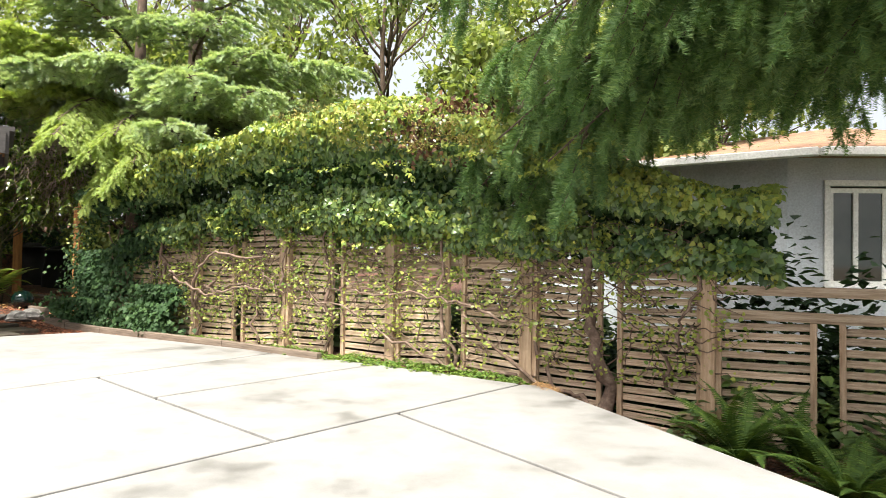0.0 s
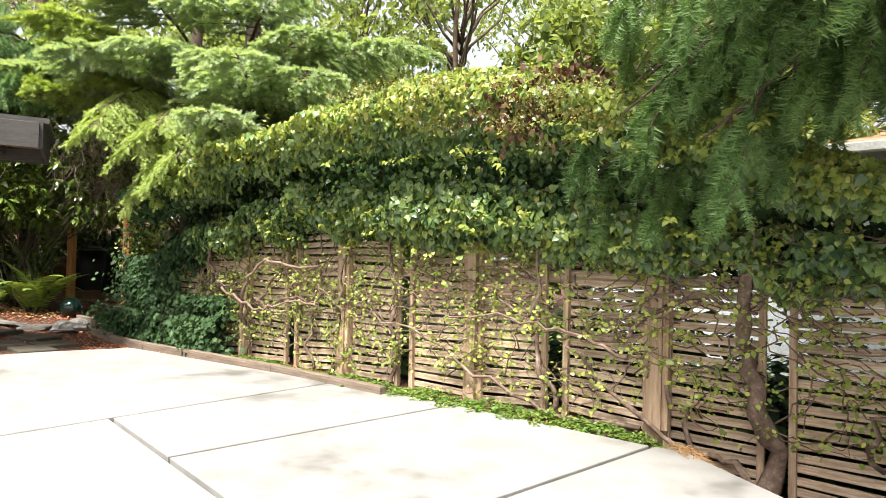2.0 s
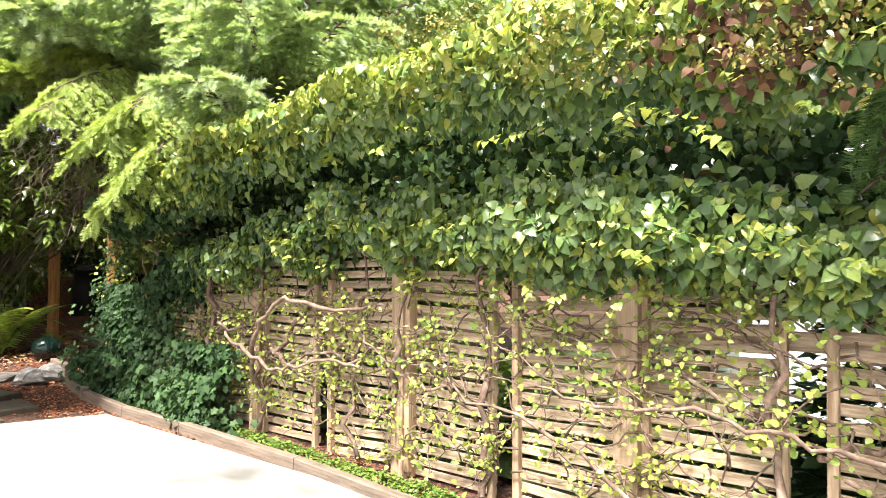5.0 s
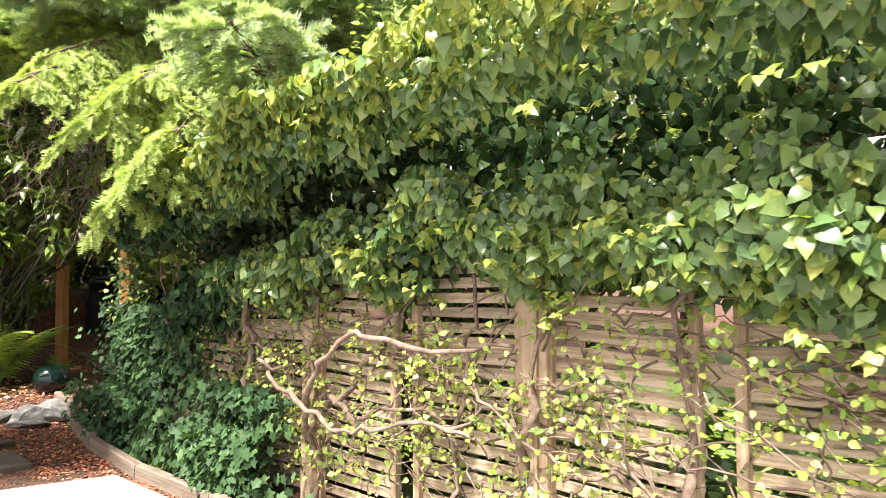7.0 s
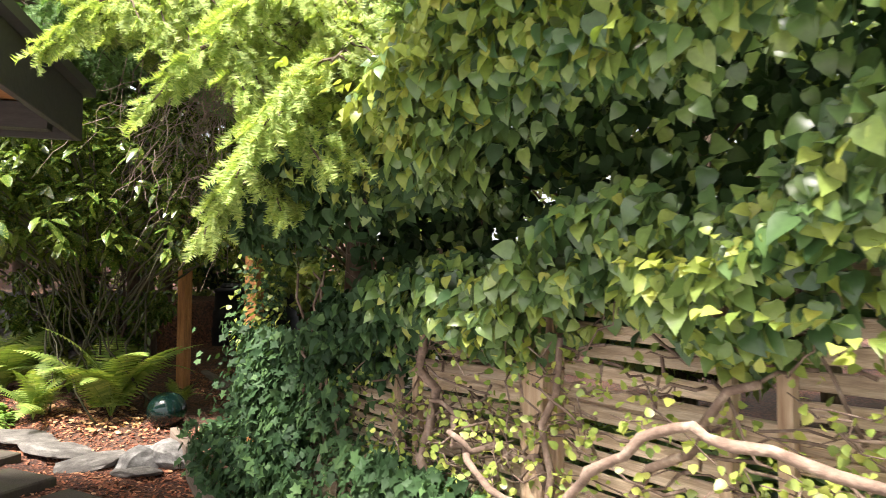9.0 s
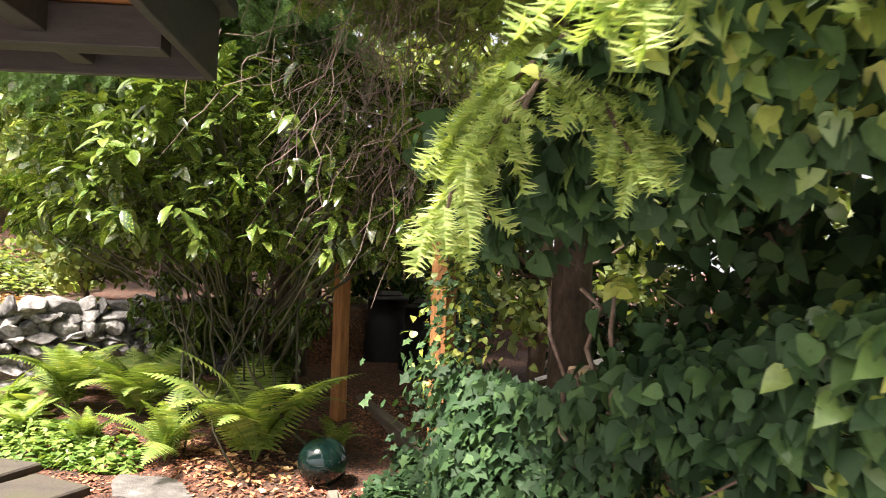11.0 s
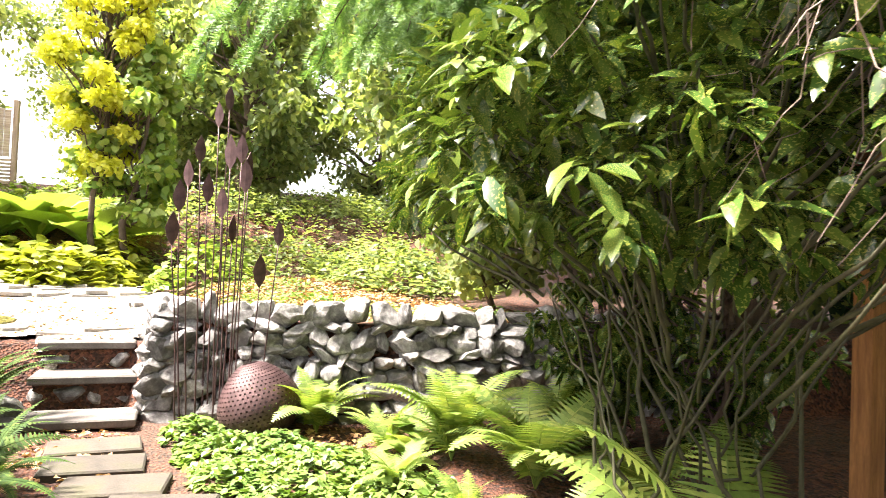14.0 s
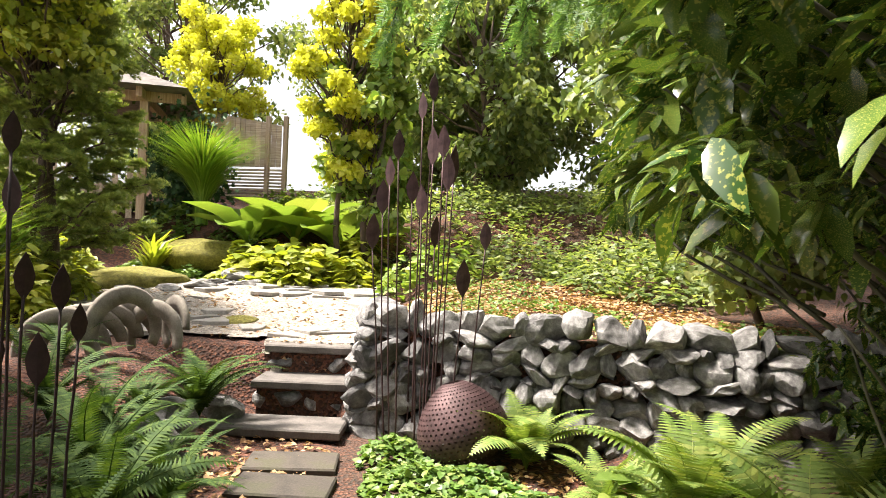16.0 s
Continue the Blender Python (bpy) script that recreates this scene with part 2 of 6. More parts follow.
FERN = leaf_mat("fern_leaf", [(0, (0.12, 0.22, 0.04)), (0.6, (0.22, 0.34, 0.06)), (1, (0.42, 0.48, 0.12))], 0.6, 0.4)
FERNDARK = leaf_mat("dark_fern_leaf", [(0, (0.02, 0.055, 0.010)), (0.6, (0.05, 0.10, 0.018)), (1, (0.11, 0.17, 0.03))], 0.75, 0.3, None, 0.25)
GROUNDLEAF = leaf_mat("groundcover_leaf", [(0, (0.06, 0.14, 0.025)), (0.6, (0.13, 0.25, 0.04)), (1, (0.28, 0.36, 0.08))], 0.45, 0.3)
HOSTA = leaf_mat("hosta_leaf", [(0, (0.13, 0.25, 0.04)), (0.6, (0.24, 0.36, 0.06)), (1, (0.42, 0.48, 0.12))], 0.5, 0.4)
TREELEAF = leaf_mat("tree_leaf", [(0, (0.11, 0.18, 0.06)), (0.6, (0.23, 0.31, 0.11)), (1, (0.42, 0.46, 0.18))], 0.5, 0.55)
GOLD = leaf_mat("golden_leaf", [(0, (0.50, 0.52, 0.04)), (0.5, (0.72, 0.72, 0.07)), (1, (0.85, 0.84, 0.18))], 0.5, 0.6)
LIME = leaf_mat("lime_leaf", [(0, (0.24, 0.33, 0.03)), (0.5, (0.40, 0.45, 0.05)), (1, (0.55, 0.55, 0.09))], 0.5, 0.5)
GRASSB = leaf_mat("grass_blade", [(0, (0.10, 0.22, 0.02)), (0.6, (0.2, 0.36, 0.03)), (1, (0.36, 0.46, 0.07))], 0.5, 0.4)
JUNIPER = leaf_mat("juniper_spray", [(0, (0.14, 0.22, 0.06)), (0.6, (0.27, 0.36, 0.09)), (1, (0.44, 0.48, 0.14))], 0.6, 0.45)


# ---- builders ----
rng = np.random.default_rng(7)


class Bits:
    """Vertices and faces gathered into one mesh."""

    def __init__(self):
        self.v, self.f, self.n = [], [], 0

    def add(self, v, f):
        self.v.append(np.asarray(v, float))
        self.f += [tuple(i + self.n for i in q) for q in f]
        self.n += len(v)
        return self

    def box(self, lo, hi, m=None):
        (a, b, c), (d, e, g) = lo, hi
        v = np.array([(a, b, c), (d, b, c), (d, e, c), (a, e, c), (a, b, g), (d, b, g), (d, e, g), (a, e, g)], float)
        if m is not None:
            v = np.array([m @ Vector(q) for q in v])
        return self.add(v, [(0, 3, 2, 1), (4, 5, 6, 7), (0, 1, 5, 4), (1, 2, 6, 5), (2, 3, 7, 6), (3, 0, 4, 7)])

    def bevel_box(self, lo, hi, b=0.006, m=None):
        (x0, y0, z0), (x1, y1, z1) = lo, hi
        rings = []
        for z, k in ((z0, b), (z0 + b, 0), (z1 - b, 0), (z1, b)):
            rings += [(x0 + k, y0 + k, z), (x1 - k, y0 + k, z), (x1 - k, y1 - k, z), (x0 + k, y1 - k, z)]
        f = [(3, 2, 1, 0), (12, 13, 14, 15)]
        for r in range(3):
            for i in range(4):
                j = (i + 1) % 4
                f.append((4 * r + i, 4 * r + j, 4 * r + 4 + j, 4 * r + 4 + i))
        v = np.array(rings, float)
        if m is not None:
            v = np.array([m @ Vector(q) for q in v])
        return self.add(v, f)

    def tube(self, pts, radii, sides=6):
        pts = np.asarray(pts, float)
        radii = np.broadcast_to(np.asarray(radii, float), (len(pts),))
        tang = np.gradient(pts, axis=0)
        tang /= np.linalg.norm(tang, axis=1)[:, None] + 1e-9
        ref = np.array([0.31, 0.17, 0.93]) if abs(tang[0][2]) < 0.9 else np.array([1.0, 0.1, 0.0])
        s1 = np.cross(tang, ref)
        s1 /= np.linalg.norm(s1, axis=1)[:, None] + 1e-9
        s2 = np.cross(tang, s1)
        ang = np.linspace(0, 2 * np.pi, sides, endpoint=False)
        v = (pts[:, None] + radii[:, None, None] * (np.cos(ang)[None, :, None] * s1[:, None] + np.sin(ang)[None, :, None] * s2[:, None])).reshape(-1, 3)
        f = [(r * sides + i, r * sides + (i + 1) % sides, (r + 1) * sides + (i + 1) % sides, (r + 1) * sides + i) for r in range(len(pts) - 1) for i in range(sides)]
        f += [tuple(range(sides - 1, -1, -1)), tuple(range((len(pts) - 1) * sides, len(pts) * sides))]
        return self.add(v, f)

    def mesh(self, name, material, smooth=False):
        me = bpy.data.meshes.new(name)
        me.from_pydata(np.concatenate(self.v).tolist(), [], self.f)
        me.materials.append(material)
        if smooth:
            me.polygons.foreach_set("use_smooth", [True] * len(me.polygons))
        return me


def part(name, data, material=None, parent=None, label="", at=None, smooth=False):
    me = data.mesh(name, material, smooth) if isinstance(data, Bits) else data
    ob = new(name, me)
    if parent is not None:
        ob.parent = parent
    if at is not None:
        ob.matrix_basis = at
    return tagged(ob, label)


def thing(name, label, category, at=(0, 0, 0), group="", kind="", turn=0):
    ob = new(name)
    ob.matrix_basis = at if isinstance(at, Matrix) else pose(*at, 0, 0, turn)
    return tagged(ob, label, category, group, kind)


# Leaf shapes: x along the leaf, y across, z up; length 1.
def leaf_shape(profile, fold=0.18, droop=0.15):
    v, f = [(0, 0, 0)], []
    for x, w in profile:
        z = -droop * x * x
        v += [(x, w, z + fold * w), (x, 0, z), (x, -w, z + fold * w)]
    v.append((1, 0, -droop))
    k = len(profile)
    f += [(0, 2, 1), (0, 3, 2)]
    for i in range(k - 1):
        b = 1 + 3 * i
        f += [(b, b + 1, b + 4, b + 3), (b + 1, b + 2, b + 5, b + 4)]
    b = 1 + 3 * (k - 1)
    f += [(b, b + 1, len(v) - 1), (b + 1, b + 2, len(v) - 1)]
    return np.array(v, float), f


OVATE = leaf_shape([(0.12, 0.30), (0.4, 0.40), (0.72, 0.24)])
HEART = leaf_shape([(-0.05, 0.24), (0.12, 0.42), (0.42, 0.40), (0.70, 0.23), (0.87, 0.09)], 0.16, 0.4)
LANCE = leaf_shape([(0.2, 0.13), (0.5, 0.20), (0.8, 0.12)], 0.3, 0.3)
SMALL = (np.array([(0, 0, 0), (0.5, 0.32, 0.06), (1, 0, -0.1), (0.5, -0.32, 0.06)], float), [(0, 1, 2), (0, 2, 3)])
CHIPS = (np.array([(0, 0, 0), (0.3, 0.25, 0.05), (1, 0.18, 0), (0.9, -0.16, 0.06), (0.2, -0.2, 0.02)], float), [(0, 1, 2, 3, 4)])
STRAP = (np.array([(0, 0.02, 0), (0, -0.02, 0), (0.35, 0.022, 0.1), (0.35, -0.022, 0.1), (0.7, 0.016, 0.05), (0.7, -0.016, 0.05), (1, 0, -0.15)], float), [(0, 1, 3, 2), (2, 3, 5, 4), (4, 5, 6)])
IVYS = (np.array([(0, 0, 0), (-0.1, 0.35, 0.03), (0.35, 0.28, 0.05), (0.4, 0.55, 0), (0.65, 0.22, 0.02), (1, 0, -0.08), (0.65, -0.22, 0.02), (0.4, -0.55, 0), (0.35, -0.28, 0.05), (-0.1, -0.35, 0.03)], float), [(0, 2, 1), (0, 4, 3, 2), (0, 5, 4), (0, 6, 5), (0, 8, 7, 6), (0, 9, 8)])


def spray_shape(count, spread=0.16, rise=0.05, width=0.009, hang=0.0, seed=1):
    """A twig with needles all along it."""
    r = np.random.default_rng(seed)
    v, f = [], []
    for i in range(count):
        x = 0.04 + 0.96 * i / count
        s = 1 if i % 2 else -1
        ln = spread * (1.05 - 0.55 * x * x) * r.uniform(0.8, 1.15)
        z0 = -hang * x * x
        dz = r.uniform(-0.4, 1.0) * rise
        tip = (x + ln * r.uniform(0.5, 0.8), s * ln * r.uniform(0.55, 1.0), z0 + dz)
        b = len(v)
        v += [(x - width, 0, z0), (x + width, 0, z0), tip]
        f.append((b, b + 1, b + 2))
    b = len(v)
    v += [(0, 0.008, 0), (0, -0.008, 0), (1, 0, -hang)]
    f.append((b, b + 1, b + 2))
    return np.array(v, float), f


def scatter(name, shape, places, tips, ups, sizes, material, parent=None, label="", kind=""):
    """Many copies of one small shape, joined into one mesh. tips: which way each points; ups: its upper side."""
    tv, tf = shape
    places, tips, ups = np.asarray(places, float), np.asarray(tips, float), np.asarray(ups, float)
    n, k = len(places), len(tv)
    x = tips / (np.linalg.norm(tips, axis=1)[:, None] + 1e-9)
    y = np.cross(ups, x)
    y /= np.linalg.norm(y, axis=1)[:, None] + 1e-9
    z = np.cross(x, y)
    s = np.broadcast_to(np.asarray(sizes, float), (n,))
    v = places[:, None] + s[:, None, None] * (tv[None, :, 0:1] * x[:, None] + tv[None, :, 1:2] * y[:, None] + tv[None, :, 2:3] * z[:, None])
    me = bpy.data.meshes.new(name)
    loops = np.concatenate([np.array(q) for q in tf])
    lens = np.array([len(q) for q in tf])
    every = (loops[None] + (np.arange(n) * k)[:, None]).ravel()
    totals = np.tile(lens, n)
    me.vertices.add(n * k)
    me.vertices.foreach_set("co", v.ravel())
    me.loops.add(len(every))
    me.loops.foreach_set("vertex_index", every.astype(np.int32))
    me.polygons.add(len(totals))
    me.polygons.foreach_set("loop_start", np.concatenate([[0], np.cumsum(totals)[:-1]]).astype(np.int32))
    me.update(calc_edges=True)
    if k > 12:
        me.polygons.foreach_set("use_smooth", [len(tf) < 20] * len(me.polygons))
    me.materials.append(material)
    ob = part(name, me, None, parent, label)
    return tagged(ob, kind=kind)


def unit(v):
    return v / (np.linalg.norm(v, axis=-1, keepdims=True) + 1e-9)


def wander(start, end, count, sway, seed, sag=0.0):
    r = np.random.default_rng(seed)
    t = np.linspace(0, 1, count)[:, None]
    p = np.asarray(start, float) * (1 - t) + np.asarray(end, float) * t
    kick = np.cumsum(r.normal(0, 1, (count, 3)), axis=0)
    kick -= kick[0] + (kick[-1] - kick[0]) * t
    p += kick * sway / math.sqrt(count)
    p[:, 2] -= sag * (4 * t[:, 0] * (1 - t[:, 0]))
    return p


# ---- plan ----
FA, FD, FN = np.array([-0.40, 8.05, 0]), np.array([-0.8588, 0.5123, 0]), np.array([-0.5123, -0.8588, 0])


def along(u, out, z):
    """A place by the fence: u metres along it, out metres in front of it."""
    return FA + FD * u + FN * out + np.array([0, 0, z])


def along_many(u, out, z):
    return FA[None] + FD[None] * np.asarray(u)[:, None] + FN[None] * np.asarray(out)[:, None] + np.asarray(z)[:, None] * np.array([[0, 0, 1.0]])


FENCE_AT = Matrix(((FD[0], FN[0], 0, FA[0]), (FD[1], FN[1], 0, FA[1]), (0, 0, 1, 0), (0, 0, 0, 1)))


def step01(a, b, x):
    t = np.clip((x - a) / (b - a), 0, 1)
    return t * t * (3 - 2 * t)


def wall_x(y):
    return -12.05 + 0.27 * (y - 9.5)


def ground_z(x, y):
    """The lie of the land: level by the slab, rising to the steps, a terrace above the stone wall, a hill beyond."""
    x, y = np.asarray(x, float), np.asarray(y, float)
    z = -0.04 + 0.32 * step01(-5.6, -10.3, x)
    z = z - 0.06 * step01(0.6, 1.0, (x + 0.4) * -0.5123 + (y - 8.05) * -0.8588) * step01(-4.6, -4.0, x)
    z = z + 0.10 * step01(11.15, 11.5, y) * step01(-6.2, -6.8, x)
    z = z - 0.38 * step01(0.7, 1.9, x) * step01(3.0, 4.5, y)
    behind = np.where(y > 9.4, wall_x(y) - 0.25, -12.75)
    up = step01(0.12, -0.12, x - behind)
    terrace = 0.84 + 0.34 * step01(-12.8, -16.5, x) + 0.28 * step01(9.4, 10.2, y) + 1.1 * step01(-16.8, -19.0, x) + 1.2 * step01(-20, -27, x)
    left = 0.5 * step01(8.7, 7.4, y) * step01(-10.0, -12.0, x)
    z = z * (1 - up) + terrace * up + left * (1 - up)
    return z


def lay(pts, lift=0.0):
    pts = np.asarray(pts, float)
    pts[:, 2] = ground_z(pts[:, 0], pts[:, 1]) + lift
    return pts


# ---- ground ----
def build_ground():
    xs = np.concatenate([[-900, -300, -120, -60, -40, -32], np.arange(-28, -15, 0.5), np.arange(-15, 4, 0.12), [5, 7, 10, 20, 60, 300, 900]])
    ys = np.concatenate([[-900, -300, -60, -20, -8, -2, 2], np.arange(4, 16, 0.12), np.arange(16.5, 24, 0.5), [30, 40, 60, 120, 300, 900]])
    gx, gy = np.meshgrid(xs, ys, indexing="ij")
    z = ground_z(np.clip(gx, -30, 30), gy)
    near = (gx > -14) & (gx < 4) & (gy > 4) & (gy < 16)
    z = z + np.where(near, rng.normal(0, 0.008, gx.shape), 0)
    n2 = len(ys)
    b = Bits()
    f = [(i * n2 + j, (i + 1) * n2 + j, (i + 1) * n2 + j + 1, i * n2 + j + 1) for i in range(len(xs) - 1) for j in range(n2 - 1)]
    b.add(np.stack([gx.ravel(), gy.ravel(), z.ravel()], 1), f)
    tagged(part("ground", b, MULCH, smooth=True), "reddish bark mulch and earth between the beds", "ground", kind="structure")


build_ground()


def clip(poly, p0, p1, side):
    """The part of a convex outline on one side of the line through p0 and p1."""
    out = []
    nrm = np.array([-(p1[1] - p0[1]), p1[0] - p0[0]]) * side
    d = [float(np.dot(nrm, np.array(q) - p0)) for q in poly]
    for i, q in enumerate(poly):
        j = (i + 1) % len(poly)
        if d[i] >= 0:
            out.append(q)
        if d[i] * d[j] < 0:
            s = d[i] / (d[i] - d[j])
            out.append(tuple(np.array(q) + s * (np.array(poly[j]) - np.array(q))))
    return out


def slab_piece(poly, parent, z0=-0.09, z1=0.0, gap=0.019):
    c = np.mean(poly, axis=0)
    area = sum(poly[i][0] * poly[(i + 1) % len(poly)][1] - poly[(i + 1) % len(poly)][0] * poly[i][1] for i in range(len(poly)))
    if area < 0:
        poly = poly[::-1]
    n = len(poly)

    def inset(k):
        res = []
        for i in range(n):
            a, b, d = (np.array(poly[j % n]) for j in (i - 1, i, i + 1))
            e1, e2 = unit(b - a), unit(d - b)
            n1, n2 = np.array([-e1[1], e1[0]]), np.array([-e2[1], e2[0]])
            m = n1 + n2
            res.append(b + m * k / max(0.35, float(np.dot(m, n1))))
        return res
    b = Bits()
    v = [(*q, z0) for q in inset(gap)] + [(*q, z1 - 0.006) for q in inset(gap)] + [(*q, z1) for q in inset(gap + 0.005)]
    f = [tuple(range(2 * n, 3 * n))] + [(r * n + i, r * n + (i + 1) % n, (r + 1) * n + (i + 1) % n, (r + 1) * n + i) for r in range(2) for i in range(n)]
    b.add(v, f)
    return part("slab", b, SLAB, parent)


def build_patio():
    pv = thing("concrete_pavement", "pale concrete slabs with open joints and damp stains", "pavement", kind="structure")
    j1, j2, j3, j4, j5, jm = (np.array(q) for q in ((-2.94, 6.57), (-0.71, 4.66), (-0.04, 5.44), (0.94, 6.69), (-0.52, 7.62), (-1.80, 8.34)))
    far = [(-5.06, 10.0), (-1.8, 8.34), (-0.52, 7.62), (0.94, 6.69), (1.13, 6.62), (1.97, 4.68), (2.25, 4.0), (2.7, 2.6), (3.4, -1.0), (3.6, -6.0), (-9.0, -6.0), (-9.5, 5.0), (-5.8, 9.39)]
    lb = j5 + (j2 - j4)
    lc = jm + (j1 - jm)
    right = clip(far, j2, j4, -1)
    left = clip(far, j2, j4, 1)
    x2 = np.array((1.21, 3.87))
    for side in (1, -1):
        slab_piece(clip(right, j3, x2, side), pv)
    between = clip(left, lc, jm, -1)
    beyond = clip(left, lc, jm, 1)
    upper = clip(between, j2, j1, -1)
    lower = clip(between, j2, j1, 1)
    for side in (1, -1):
        slab_piece(clip(upper, j5, lb, side), pv)
    slab_piece(lower, pv)
    slab_piece(beyond, pv)


build_patio()

LAWN = grain_mat("rough_grass", [(0.3, (0.05, 0.08, 0.02)), (0.6, (0.11, 0.15, 0.04)), (0.8, (0.18, 0.19, 0.07))], 6.0, (1, 1, 1), 0.95, 0.9, 90.0, 0.1, depth=0.03)
lawn = [along(-16, -0.3, 0.0), along(4.6, -0.3, 0.0), along(4.2, -5.0, 0.0), along(4.2, -30, 0.0), along(-16, -30, 0.0)]
tagged(part("lawn", Bits().add([(q[0], q[1], 0.01) for q in lawn], [(4, 3, 2, 1, 0)]), LAWN), "rough green grass behind the fence", "lawn", kind="structure")


# ---- fence ----
def build_fence():
    fence = thing("slatted_fence", "weathered brown slatted wooden fence overgrown with vines", "fence", FENCE_AT)
    unit_slat = Bits().bevel_box((-0.5, -0.009, -0.0285), (0.5, 0.009, 0.0285), 0.004).mesh("slat", WOOD)
    post = Bits().bevel_box((-0.055, -0.05, -0.3), (0.055, 0.05, 1.0), 0.006).mesh("post", POSTW)
    r = np.random.default_rng(3)
    posts = [(-6.7, 1.0), (-5.0, 1.0), (-3.36, 1.12), (-1.69, 1.42), (0.0, 1.46), (1.72, 1.58), (3.52, 1.5), (5.45, 1.3)]
    for u, h in posts:
        part("post", post, None, fence, at=Matrix.Translation((u, 0.03, 0 if u > -1 else -0.1)) @ Matrix.Rotation(r.normal(0, 0.008), 4, "Y") @ Matrix.Diagonal((1, 1, h, 1)))
        if u in (1.72, -1.69):
            part("post_trim", Bits().bevel_box((u - 0.10, 0.02, 0.0), (u - 0.055, 0.06, h - 0.03), 0.005), POSTW, fence)
    for (u0, h0), (u1, h1) in zip(posts[:-1], posts[1:]):
        low = u1 <= -3.3
        mid = (u0 + u1) / 2 + r.normal(0, 0.02)
        for a, b2 in ((u0 + 0.055, mid - 0.075), (mid + 0.075, u1 - 0.055)):
            h = (0.62 if low else min(h0, h1) - r.uniform(0.0, 0.12)) + (0.1 if a > 1.7 and a < 2 else 0)
            tilt = r.normal(0, 0.02)
            lean = r.choice([-1, 0, 1, 1])
            drop = 0.36 if a < -1.9 else 0.0
            h += drop + 0.1
            m = Matrix.Translation(((a + b2) / 2, 0, -0.04 - drop)) @ Matrix.Rotation(tilt * 0.3, 4, "Y")
            w = b2 - a
            for x0 in (-w / 2, w / 2 - 0.045):
                part("stile", Bits().bevel_box((x0, -0.012, 0), (x0 + 0.045, 0.028, h), 0.004), POSTW, fence, at=m)
            k = int(h / 0.08)
            for i in range(k):
                part("slat", unit_slat, None, fence, at=m @ Matrix.Translation((r.normal(0, 0.004), -0.022 + r.normal(0, 0.002), 0.05 + i * 0.08 + r.normal(0, 0.003))) @ Matrix.Rotation(tilt + max(0, 0.05 - 0.009 * i) * lean + r.normal(0, 0.007), 4, "Y") @ Matrix.Diagonal((w - 0.01, 1, 1, 1)))
        if low:
            part("rail", Bits().bevel_box((u0, -0.03, 0.86), (u1, 0.01, 0.94), 0.004), WOOD, fence)
            part("rail", Bits().bevel_box((u0, -0.03, 0.66), (u1, 0.04, 0.74), 0.004), WOOD, fence)
        else:
            part("rail", Bits().bevel_box((u0 + 0.05, -0.07, 1.05), (u1 - 0.05, -0.035, 1.14), 0.004), WOOD, fence)


build_fence()


def build_border():
    pts = [(7.6, 0.36), (6.9, 0.42), (6.0, 0.55), (4.9, 0.60), (3.9, 0.53), (2.3, 0.49), (0.6, 0.55)]
    tb = thing("timber_edging", "weathered timber edging along a narrow planting bed", "edging", FENCE_AT)
    for (u0, o0), (u1, o1) in zip(pts[:-1], pts[1:]):
        z = float(ground_z(*along(u0, o0, 0)[:2]))
        ang = math.atan2(o1 - o0, u1 - u0)
        ln = math.hypot(u1 - u0, o1 - o0)
        part("timber", Bits().bevel_box((0.005, -0.035, -0.06), (ln - 0.005, 0.035, 0.1), 0.008), EDGEW, tb, at=Matrix.Translation((u0, o0, max(z, -0.03) + 0.0)) @ Matrix.Rotation(ang, 4, "Z"))
    z = float(ground_z(-7.9, 13.25))
    fallen = thing("garden_timber", "weathered squared timber lying on the mulch by the post", "timber", Matrix.Translation((-7.9, 13.25, z)) @ Matrix.Rotation(math.atan2(-1.5, 2.1), 4, "Z"))
    part("timber", Bits().bevel_box((-1.3, -0.06, -0.05), (1.25, 0.06, 0.1), 0.01), EDGEW, fallen)
    loose = thing("loose_boards", "two weathered boards leaning by the fence foot", "board", Matrix.Translation(along(5.9, 0.1, 0.24)) @ Matrix.Rotation(math.atan2(FD[1], FD[0]), 4, "Z"))
    part("board", Bits().bevel_box((-0.75, -0.02, 0.05), (0.35, 0.02, 0.17), 0.005, Matrix.Rotation(-0.09, 4, "Y")), WOOD, loose)
    part("board", Bits().bevel_box((-0.8, 0.05, -0.12), (0.5, 0.2, -0.08), 0.005, Matrix.Rotation(-0.05, 4, "Y")), WOOD, loose)
    hose = thing("garden_hose", "dark garden hose lying along the bed", "hose")
    part("tube", Bits().tube(lay(wander(along(0.1, 0.42, 0), along(-1.2, 0.62, 0), 14, 0.06, 5), 0.025), 0.011, 6), BLACKPL, hose, smooth=True)


build_border()


def rock_mesh(seed, material=STONE, flat=0.65, detail=3):
    bm = bmesh.new()
    bmesh.ops.create_icosphere(bm, subdivisions=detail, radius=0.5)
    r = random.Random(seed)
    off = Vector((seed * 7.3, seed * 3.1, seed * 1.7))
    cuts = [(Vector((r.gauss(0, 1), r.gauss(0, 1), r.gauss(0, 1))).normalized(), r.uniform(0.27, 0.42)) for _ in range(13)]
    for v in bm.verts:
        for d, k in cuts:
            over = v.co.dot(d) - k
            if over > 0:
                v.co -= d * over
        v.co *= 1.12 + 0.10 * noise.noise(v.co * 5 + off)
        v.co.z *= flat
    me = bpy.data.meshes.new("stone")
    bm.to_mesh(me)
    bm.free()
    me.materials.append(material)
    return me


ROCKS = [rock_mesh(i) for i in range(14)]
DARKROCKS = [rock_mesh(20 + i, DARKSTONE) for i in range(4)]


